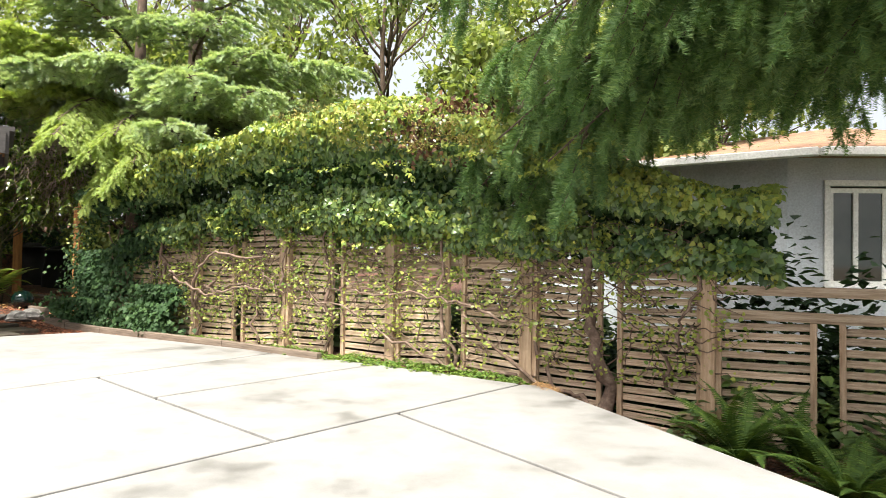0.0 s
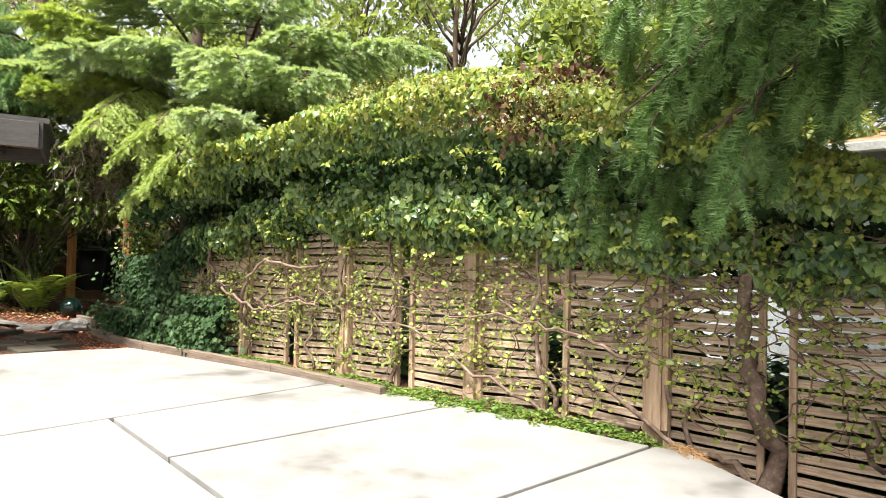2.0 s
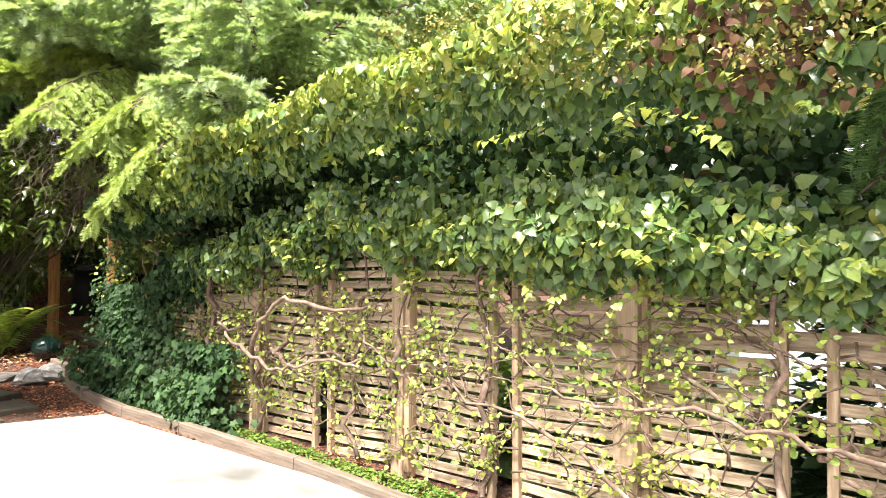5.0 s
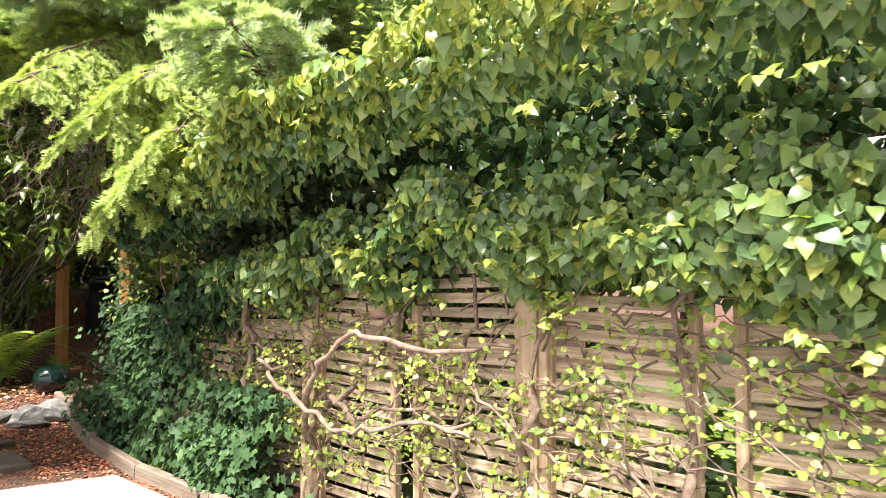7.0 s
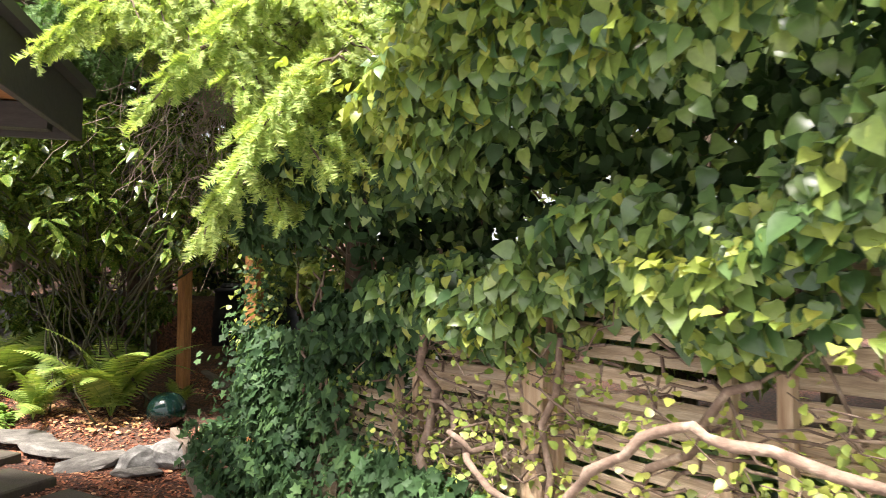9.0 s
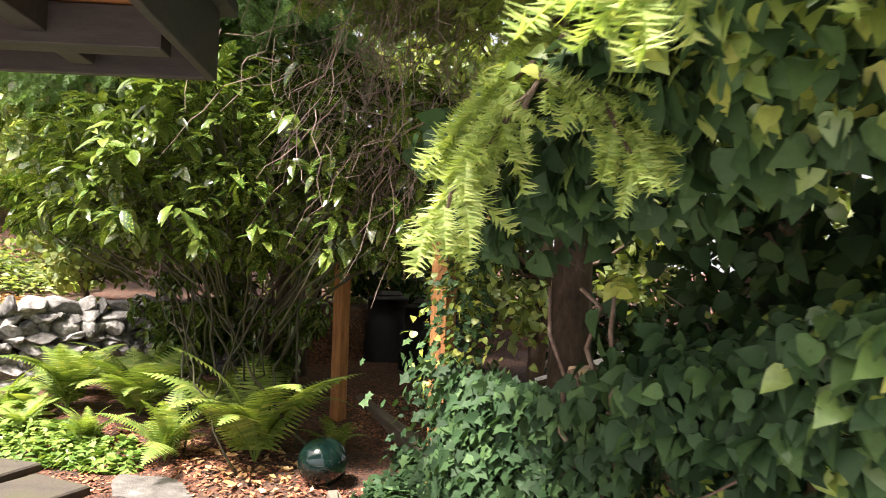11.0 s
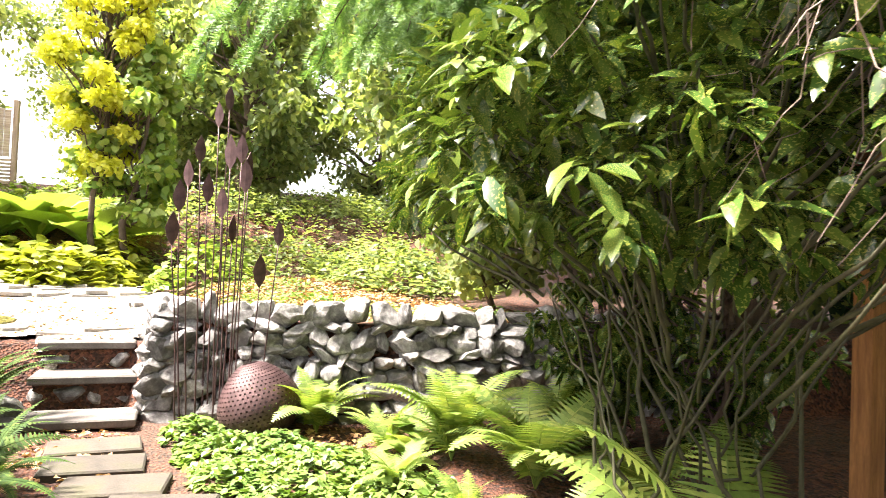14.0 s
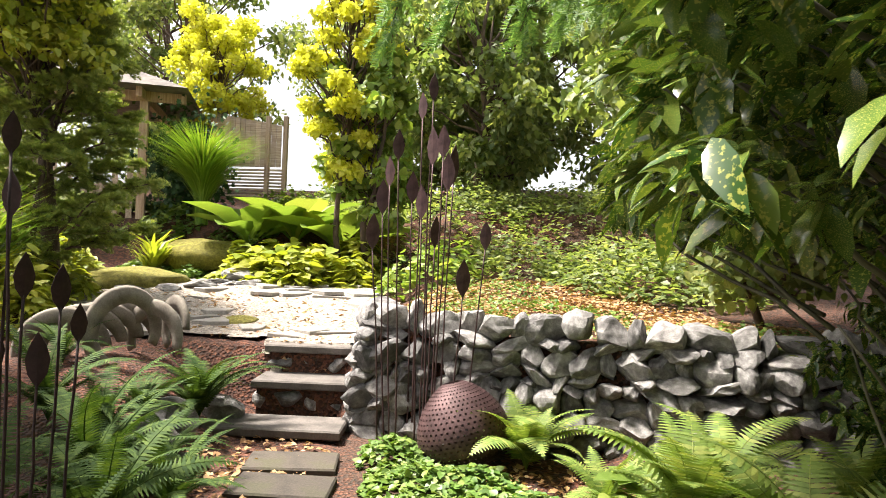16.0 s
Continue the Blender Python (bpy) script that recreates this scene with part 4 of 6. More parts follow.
        dr = unit(FN * r.uniform(0.3, 1) + FD * r.normal(0, 0.9) + np.array([0, 0, r.normal(0.05, 0.25)]))
        ln = r.uniform(0.15, 0.42)
        for q in range(int(ln / 0.022)):
            P5.append(b0 + dr * (0.022 * q) + r.normal(0, 0.012, 3))
            T5.append(dr * 0.5 + np.cross(dr, [0, 0, 1]) * (1 if q % 2 else -1) + r.normal(0, 0.3, 3) + np.array([0, 0, -0.2]))
    m5 = len(P5)
    scatter("shoot", HEART, np.array(P5) - base, np.array(T5), r.normal(0, 0.3, (m5, 3)) + np.array([[0, 0, 1]]) + FN[None] * 0.5, r.uniform(0.03, 0.056, m5), VINELIGHT, vine, "bright leafy shoots standing out", "stuff")
    # flower clusters at the top
    m4 = 2600
    cu = r.uniform(-1.7, 0.9, 70)
    cs = r.uniform(0.62, 0.95, 70)
    co, cz = vine_profile(cs)
    c = along_many(cu, co + 0.1, cz + 0.12 + np.interp(cu, [-1.7, -0.4, 1], [-0.3, 0, 0.1]))
    q = c[r.integers(70, size=m4)] + r.normal(0, 1, (m4, 3)) * np.array([[0.07, 0.07, 0.025]])
    scatter("flower_cluster", SMALL, q - base, r.normal(0, 1, (m4, 3)), r.normal(0, 0.5, (m4, 3)) + np.array([[0, 0, 1]]), r.uniform(0.012, 0.03, m4), FLOWER, vine, "faded yellow-brown lacecap flower heads", "stuff")
    q = c[r.integers(70, size=60)] + r.normal(0, 0.07, (60, 3)) * np.array([[1, 1, 0.5]])
    scatter("bract", OVATE, q - base, r.normal(0, 1, (60, 3)), r.normal(0, 0.4, (60, 3)) + np.array([[0, 0, 1]]), 0.035, BRACT, vine, "white bracts", "stuff")


build_vine()


def build_ivy():
    """Ivy over the foot of the fence at its far end and round the leaning post."""
    at = along(5.4, 0.2, 0)
    ivy = thing("ivy", "dark green lobed ivy climbing the fence end", "ivy", tuple(at))
    r = np.random.default_rng(41)
    n = 6500
    u = np.concatenate([r.normal(5.75, 0.45, n * 2 // 3), r.normal(4.1, 0.28, n - n * 2 // 3)])
    z = np.concatenate([r.uniform(0, 1, n * 2 // 3) * 1.25, r.uniform(0.05, 0.75, n - n * 2 // 3)])
    o = 0.28 + 0.22 * np.array([noise.noise(Vector((a * 1.6, b * 2.2, 5))) for a, b in zip(u, z)]) - r.uniform(0, 1, n) ** 2 * 0.25 + 0.18 * (z < 0.5)
    gz = ground_z(*along_many(u, o, z)[:, :2].T)
    P = along_many(u, o, z + gz)
    scatter("foliage", IVYS, P - at, FN[None] * 0.4 + np.array([[0, 0, -0.8]]) + r.normal(0, 0.5, (n, 3)), FN[None] + np.array([[0, 0, 0.4]]) + r.normal(0, 0.4, (n, 3)), r.uniform(0.045, 0.085, n), IVY, ivy, "", "stuff")
    for k in range(3):
        part("stem", Bits().tube(wander(along(5.0 + 0.2 * k, 0.15, 0.1), along(5.1 + 0.18 * k, 0.2, 1.6), 12, 0.12, 700 + k) - at, np.linspace(0.02, 0.008, 12), 5), VINEBARK, ivy, smooth=True)


build_ivy()


def post_ivy():
    at = np.array([-6.2, 11.6, 0.1])
    ivy = thing("ivy", "fresh green ivy and vine shoots round the timber post", "ivy", tuple(at))
    r = np.random.default_rng(43)
    n = 1000
    z = r.uniform(0, 2.0, n)
    a = r.uniform(0, 6.283, n)
    d = 0.1 + r.uniform(0, 1, n) ** 1.5 * (0.12 + 0.3 * np.clip(1 - z, 0, 1))
    P = np.stack([np.cos(a) * d + 0.10 * z, np.sin(a) * d - 0.12, z], 1)
    scatter("foliage", IVYS, P, np.stack([np.cos(a), np.sin(a), np.full(n, -0.7)], 1) + r.normal(0, 0.4, (n, 3)), np.stack([np.cos(a), np.sin(a), np.full(n, 0.5)], 1) + r.normal(0, 0.3, (n, 3)), r.uniform(0.03, 0.058, n), IVY, ivy, "", "stuff")
    m2 = 260
    P = np.stack([r.normal(0.12, 0.14, m2), r.normal(-0.15, 0.08, m2), r.uniform(0.9, 1.95, m2)], 1)
    scatter("shoot", HEART, P, r.normal(0, 0.6, (m2, 3)) + np.array([[-0.3, -0.5, -0.4]]), r.normal(0, 0.4, (m2, 3)) + np.array([[-0.3, -0.4, 0.8]]), r.uniform(0.03, 0.055, m2), VINELIGHT, ivy, "bright young vine leaves", "stuff")


post_ivy()


# ---- conifers ----
SPR = [spray_shape(60, 0.30, 0.24, 0.034, 0.12, 3), spray_shape(46, 0.24, 0.2, 0.021, 0.3, 4)]


def bough(target, root, tip, width, count, sag, material, shape, size, seed, droop=0.3, wood=BARK, rad=0.03, hang=0.0):
    """One conifer bough: a limb, side twigs and needle sprays."""
    r = np.random.default_rng(seed)
    root, tip = np.array(root, float), np.array(tip, float)
    pts = wander(root, tip, 14, 0.06, seed, sag)
    o = np.array(target.matrix_basis.translation)
    limb = Bits().tube(pts - o, np.linspace(rad, rad * 0.25, 14), 6)
    axis = unit(tip - root)
    side = unit(np.cross(axis, [0, 0, 1]))
    P, T, U = [], [], []
    lateral = max(6, count // 32)
    for k in range(lateral):
        t = 0.12 + 0.88 * k / lateral
        i = t * 13
        c = pts[int(i)] if int(i) >= 13 else pts[int(i)] * (1 - i % 1) + pts[int(i) + 1] * (i % 1)
        sg = 1 if k % 2 else -1
        ln = width * (1.15 - 0.75 * t) * r.uniform(0.7, 1.15)
        e = c + side * sg * ln + axis * ln * 0.55 + np.array([0, 0, -droop * ln - hang * r.uniform(0.4, 1)])
        tw = wander(c, e, 6, 0.03, seed * 31 + k, -0.04)
        limb.tube(tw - o, np.linspace(rad * 0.3, 0.004, 6), 4)
        m = count // lateral
        for q in range(m):
            s = 0.1 + 0.9 * q / m
            b = tw[min(4, int(s * 5))] * (1 - (s * 5) % 1) + tw[min(5, int(s * 5) + 1)] * ((s * 5) % 1)
            dr = unit(e - c)
            P.append(b + r.normal(0, 0.015, 3))
            T.append(dr * 0.75 + side * r.normal(0, 0.55) + axis * r.normal(0.35, 0.45) + np.array([0, 0, r.normal(-0.12 - hang * 0.6, 0.25)]))
            U.append(np.array([0, 0, 1.0]) + r.normal(0, 0.3, 3))
    bb = part("branch", limb, wood, target)
    scatter("needles", shape, np.array(P) - o, np.array(T), np.array(U), r.uniform(0.75, 1.25, len(P)) * size, material, bb, "", "stuff")


def build_spruce():
    tr = thing("spruce_tree", "blue-green spruce with layered boughs and bright tips", "tree", (-4.6, 12.2, 0.1))
    part("trunk", Bits().tube(wander((0, 0, -0.3), (0.1, 0.1, 9.5), 12, 0.1, 1), np.linspace(0.2, 0.05, 12), 10), BARK, tr, smooth=True)
    k = 0
    r = np.random.default_rng(51)
    tips = [((-4.4, 11.9, 2.6), (-3.35, 8.6, 2.75), 0.7), ((-4.4, 11.9, 3.2), (-2.4, 9.1, 3.3), 0.8), ((-4.4, 11.9, 3.0), (-3.1, 8.7, 3.4), 0.8), ((-4.5, 11.9, 3.4), (-3.8, 9.5, 3.7), 0.75), ((-4.5, 12, 3.9), (-2.7, 10.0, 4.1), 0.8), ((-4.5, 12, 4.6), (-3.3, 10.2, 4.7), 0.8), ((-4.4, 12, 4.2), (-1.5, 10.4, 4.0), 0.8), ((-4.5, 12, 5.4), (-2.2, 10.8, 5.3), 0.8), ((-4.6, 12, 5.0), (-4.6, 10.3, 4.7), 0.8), ((-4.6, 12, 5.8), (-3.6, 10.5, 5.9), 0.8), ((-4.5, 12, 3.0), (-1.7, 9.9, 3.0), 0.7), ((-4.6, 12, 4.3), (-5.2, 9.6, 3.9), 0.8), ((-4.6, 12, 6.4), (-2.4, 10.2, 6.3), 0.8), ((-4.4, 12, 3.5), (-0.9, 10.6, 3.5), 0.8), ((-4.6, 12, 6.2), (-5.3, 9.8, 6.0), 0.8), ((-4.5, 12, 2.5), (-2.6, 9.3, 2.62), 0.6)]
    for root, tip, w in tips:
        k += 1
        bough(tr, root, tip, w, 1000 if tip[2] < 4.3 else 560, -0.12, SPRUCE, SPR[0], 0.16, 60 + k)
    low = thing("spruce_tree", "yellow-green spruce bough hanging over the vine", "tree", (-6.0, 12.9, 0.2))
    part("trunk", Bits().tube(wander((0, 0, -0.3), (0.0, 0.2, 8.5), 12, 0.1, 2), np.linspace(0.17, 0.05, 12), 10), BARK, low, smooth=True)
    for root, tip, w in [((-5.6, 12.4, 3.1), (-4.75, 9.55, 1.95), 0.42), ((-5.5, 12.3, 3.2), (-4.25, 9.15, 2.15), 0.5), ((-5.3, 12.2, 3.2), (-4.05, 9.2, 2.35), 0.5), ((-5.7, 12.4, 3.3), (-4.7, 9.25, 2.5), 0.5), ((-5.9, 12.5, 3.6), (-5.1, 9.1, 2.7), 0.5), ((-5.4, 12.3, 3.4), (-4.4, 9.35, 2.75), 0.55), ((-5.9, 12.5, 3.7), (-5.3, 9.5, 3.0), 0.55)]:
        k += 1
        bough(low, root, tip, w, 1300, -0.3, SPRUCEY, SPR[0], 0.11, 60 + k, 0.45, BARK, 0.022, 0.22)
    # The last two boughs are added overhead to shade the ivied post.
    for root, tip, w in [((-6, 12.7, 3.6), (-5.9, 9.7, 3.9), 0.8), ((-6, 12.7, 4.3), (-6.6, 10.0, 4.5), 0.9), ((-6, 12.7, 5.0), (-5.7, 10.0, 5.3), 0.9), ((-6, 12.7, 3.4), (-7.4, 10.9, 3.75), 0.7), ((-6, 12.7, 4.0), (-8.2, 11.4, 4.2), 0.8), ((-6, 12.7, 5.5), (-7.6, 10.5, 5.8), 0.9), ((-6, 12.7, 6.0), (-6.4, 10.2, 6.4), 0.9), ((-6, 12.7, 3.8), (-6.3, 10.7, 3.75), 0.7), ((-6, 12.7, 3.9), (-7.0, 11.2, 3.9), 0.7)]:
        k += 1
        bough(low, root, tip, w, 800, -0.1, SPRUCEY if k % 2 else SPRUCE, SPR[0], 0.2, 60 + k)
    # dead, bare lower twigs under the boughs
    dead = Bits()
    for q in range(460):
        s = np.array([-6.9, 12.1, 0]) + np.array([r.normal(0, 0.45), r.normal(0, 0.4), r.uniform(2.4, 3.9)])
        e = s + np.array([r.normal(-0.05, 0.22), r.normal(-0.2, 0.25), r.uniform(-1.0, 0.0)])
        dead.tube(wander(s, e, 7, 0.12, 900 + q) - np.array([-6.0, 12.9, 0.2]), np.linspace(0.004, 0.0015, 7), 4)
    tagged(part("dead_twig", dead, DEADTWIG, low, "bare grey dead twigs"), kind="stuff")


build_spruce()


def build_larch():
    tr = thing("deodar_tree", "large soft-needled cedar with drooping boughs beside the patio", "tree", (4.6, 4.4, 0))
    part("trunk", Bits().tube(wander((0, 0, -0.3), (0, 0.1, 10), 12, 0.1, 7), np.linspace(0.3, 0.1, 12), 10), BARK, tr, smooth=True)
    k = 0
    # Boughs with y under 4 are added out of view to shade the slab.
    for tip, w, sag in [((0.45, 7.4, 1.75), 0.45, -0.5), ((0.85, 6.9, 1.65), 0.45, -0.5), ((1.0, 7.1, 1.7), 0.45, -0.5), ((0.3, 7.2, 2.1), 0.55, -0.5), ((1.1, 6.2, 1.95), 0.5, -0.5), ((0.7, 6.5, 2.2), 0.6, -0.5), ((2.0, 5.7, 2.8), 0.7, -0.4), ((0.6, 6.6, 2.9), 0.7, -0.4), ((0.9, 5.6, 2.9), 0.9, -0.4), ((1.5, 5.4, 2.8), 0.8, -0.4), ((2.3, 5.9, 3.0), 0.9, -0.3), ((2.2, 5.0, 3.0), 0.9, -0.3), ((0.3, 5.6, 3.6), 0.9, -0.3), ((1.2, 4.8, 3.5), 0.9, -0.3), ((0.0, 7.2, 4.2), 0.8, -0.3), ((3.0, 6.4, 3.3), 0.9, -0.3), ((2.6, 4.2, 3.3), 0.9, -0.3), ((1.0, 6.9, 2.7), 0.8, -0.3), ((3.3, 5.2, 3.2), 0.8, -0.3), ((-0.3, 6.0, 4.2), 0.9, -0.3), ((0.4, 4.6, 4.2), 0.9, -0.3), ((3.0, 2.0, 3.3), 0.9, -0.3), ((1.9, 2.7, 3.5), 0.9, -0.3), ((4.4, 1.4, 3.2), 0.9, -0.3), ((1.5, 3.6, 3.7), 0.9, -0.3), ((2.6, 3.1, 3.1), 0.9, -0.3), ((3.6, 2.8, 3.0), 0.9, -0.3), ((2.5, 6.5, 2.85), 0.8, -0.3), ((3.2, 6.1, 2.8), 0.8, -0.3), ((1.9, 6.3, 2.85), 0.7, -0.3), ((3.7, 6.9, 3.0), 0.9, -0.3), ((2.9, 7.2, 3.1), 0.9, -0.3),
                        # These high boughs are unseen, added to shade the fence and house.
                        ((0.6, 7.2, 4.9), 1.2, -0.3), ((1.8, 7.8, 5.2), 1.3, -0.3), ((3.2, 8.0, 5.0), 1.3, -0.3), ((4.6, 8.2, 5.2), 1.3, -0.3), ((6.0, 7.8, 5.0), 1.3, -0.3), ((7.2, 6.8, 5.2), 1.3, -0.3), ((1.0, 6.4, 5.4), 1.2, -0.3), ((2.4, 7.0, 5.8), 1.2, -0.3), ((5.2, 7.2, 6.0), 1.2, -0.3)]:
        k += 1
        bough(tr, (4.5, 4.5, tip[2] + 0.6 if tip[2] > 2.6 else 3.7), tip, w, 720 if tip[2] < 4.5 else 620, sag, NEEDLE, SPR[1], 0.24, 200 + k, 0.5, BARK, 0.03, 0.5)


build_larch()


def build_hemlock():
    tr = thing("hemlock_tree", "dark conifer with hanging boughs above the laurel, many added for shade", "tree", (-10.2, 14.2, 0.6))
    part("trunk", Bits().tube(wander((0, 0, -0.4), (0, 0.1, 9), 12, 0.1, 17), np.linspace(0.2, 0.07, 12), 10), BARK, tr, smooth=True)
    # Most boughs lie overhead out of view, added to shade laurel and wall.
    for k, tip in enumerate([(-8.5, 10.7, 3.9), (-9.7, 10.4, 3.7), (-10.9, 10.9, 3.6), (-7.7, 11.2, 4.1), (-9.2, 11.7, 4.4), (-10.3, 12.0, 4.2), (-10.4, 9.8, 3.45), (-11.4, 12.2, 3.9), (-8.3, 12.4, 4.0), (-9.0, 9.9, 4.3), (-10.0, 11.2, 5.0), (-8.2, 11.3, 5.2), (-9.4, 12.6, 5.4), (-7.4, 12.2, 4.9), (-11.0, 12.6, 5.0), (-8.8, 10.9, 4.7), (-7.9, 13.2, 4.6), (-12.0, 10.9, 4.2), (-12.5, 11.4, 4.5), (-11.6, 11.5, 4.2), (-11.2, 10.9, 4.6), (-12.8, 12.0, 4.7), (-10.6, 11.4, 4.3)]):
        bough(tr, (-10.2, 14.0, tip[2] + 0.5), tip, 0.95 if tip[2] < 5.05 else 1.15, 600, -0.2, NEEDLE, SPR[1], 0.22, 260 + k, 0.4, BARK, 0.03, 0.35)


build_hemlock()


# ---- broadleaf trees and shrubs ----
def crown_tree(name, label, at, height, spread, count, leaf, size, seed, low=0.35, shape=OVATE, trunk=0.16, clumps=34, puff=0.30):
    tr = thing(name, label, "tree", at)
    r = np.random.default_rng(seed)
    wood = Bits().tube(wander((0, 0, -0.2), (r.normal(0, 0.2), r.normal(0, 0.2), height * 0.9), 10, 0.2, seed), np.linspace(trunk, trunk * 0.25, 10), 8)
    cs = []
    for k in range(clumps):
        z = height * r.uniform(low, 1.0)
        wd = spread * math.sqrt(max(0.08, 1 - ((z / height - 0.62) / 0.48) ** 2))
        a = r.uniform(0, 6.283)
        c = np.array([math.cos(a), math.sin(a), 0]) * wd * r.uniform(0.35, 1.0) + np.array([0, 0, z])
        cs.append(c)
        wood.tube(wander((0, 0, z * 0.72), c, 7, 0.15, seed * 50 + k), np.linspace(trunk * 0.3, 0.01, 7), 5)
    part("trunk", wood, BARK, tr, smooth=True)
    cs = np.array(cs)
    P = cs[r.integers(len(cs), size=count)] + unit(r.normal(0, 1, (count, 3))) * (r.uniform(0, 1, (count, 1)) ** 0.5) * spread * puff * np.array([[1, 1, 0.7]])
    scatter("crown", shape, P, r.normal(0, 0.7, (count, 3)) + np.array([[0, 0, -0.5]]), r.normal(0, 0.5, (count, 3)) + np.array([[0, 0, 1]]), r.uniform(0.7, 1.3, count) * size, leaf, tr, "", "stuff")
    return tr


for i, (x, y, h, s) in enumerate([(-1.5, 15.5, 8.5, 2.6), (2.5, 14.5, 8.0, 2.6), (-4.5, 18.0, 10, 3.0), (6.5, 17, 10, 3.2), (0.5, 20.5, 11, 3.4), (-9.0, 18.5, 10, 3.2), (-13.0, 17.5, 9, 3.0), (10, 12, 9, 3), (-3.0, 13.8, 5.5, 1.9), (1.0, 12.6, 5.0, 1.8), (-7.5, 15.5, 6.5, 2.2), (4.0, 11.8, 5.5, 1.8)]):
    crown_tree("background_tree", "tall leafy tree behind the fence against the sky", (x, y, 0), h, s, 10500, TREELEAF, 0.15, 300 + i, 0.15, SMALL, 0.12, 60, 0.25)
for i, (x, y, h, s) in enumerate([(-27, 1.0, 11, 3.0), (-29, 7, 11, 3.2), (-26, 11, 10, 3), (-24, 14.5, 9, 3), (-30, -5, 12, 4), (-27, -7, 10, 3.2), (-19, 15, 8, 2.6), (-23, 9.5, 6, 2.4), (-24, 3.0, 7, 2.4), (-20.5, 10.8, 5, 1.9), (-16.5, 13.5, 5.5, 2.0), (-22.5, 11.5, 7.5, 2.4)]):
    crown_tree("background_tree", "tall open-crowned tree on the slope", (x, y, 2.5), h, s, 9000, TREELEAF, 0.18, 320 + i, 0.08, SMALL, 0.12, 60, 0.25)
crown_tree("golden_tree", "bright golden-yellow small tree by the pergola", (-21.5, 4.8, 2.9), 4.1, 1.15, 12000, GOLD, 0.09, 341, 0.35, OVATE, 0.05, 80, 0.24)
crown_tree("golden_tree", "overhanging tree with bright yellow foliage", (-17.2, 8.45, 1.5), 5.6, 0.85, 12000, GOLD, 0.09, 342, 0.25, OVATE, 0.05, 80, 0.24)
crown_tree("golden_hop", "yellow-green climber spilling over the dark conifer", (-13.9, 5.6, 1.2), 3.6, 0.8, 4500, LIME, 0.09, 347, 0.7, OVATE, 0.04, 40, 0.3)
crown_tree("maple_shrub", "broad-leaved green shrub beside the terrace", (-17.2, 8.9, 1.6), 3.2, 0.9, 3500, HOSTA, 0.14, 343, 0.2, OVATE, 0.06)
crown_tree("shrub", "tangled dark evergreen shrub behind the posts", (-12.2, 18.2, 0.3), 3.4, 1.6, 4200, TREELEAF, 0.12, 344, 0.15, OVATE, 0.07)
crown_tree("shrub", "dark evergreen shrub behind the compost bins", (-10.6, 17.9, 0.2), 3.6, 1.7, 5000, IVY, 0.13, 348, 0.05, OVATE, 0.06, 60)
crown_tree("shrub", "dark evergreen shrub behind the side yard", (-7.4, 17.6, 0.0), 3.2, 1.8, 5000, IVY, 0.13, 349, 0.05, OVATE, 0.06, 60)
# This crown is added to keep sky and sun off the wall.
crown_tree("added_shade_tree", "dense dark evergreen added to shade the stone wall", (-11.9, 13.7, 0.9), 4.6, 2.3, 9500, AUCUBA, 0.15, 352, 0.28, OVATE, 0.1, 70, 0.28)
# Two added shrubs stand in for the deep shade behind the stems.
crown_tree("shrub", "low evergreen shrub added to darken the space behind the laurel stems", (-10.25, 12.75, 0.3), 1.75, 0.6, 2600, AUCUBA, 0.11, 350, 0.02, LANCE, 0.03, 40)
crown_tree("shrub", "low evergreen shrub added to darken the space behind the laurel stems", (-9.55, 13.2, 0.3), 2.0, 0.7, 2600, AUCUBA, 0.11, 351, 0.02, LANCE, 0.03, 40)
crown_tree("shrub", "dark evergreen shrub above the stone wall", (-13.0, 13.2, 1.1), 2.6, 1.3, 3600, TREELEAF, 0.1, 345, 0.2, OVATE, 0.05)
crown_tree("shrub", "dark evergreen shrub above the stone wall", (-12.6, 15.4, 1.0), 3.6, 1.7, 4200, TREELEAF, 0.12, 346, 0.15, OVATE, 0.06)


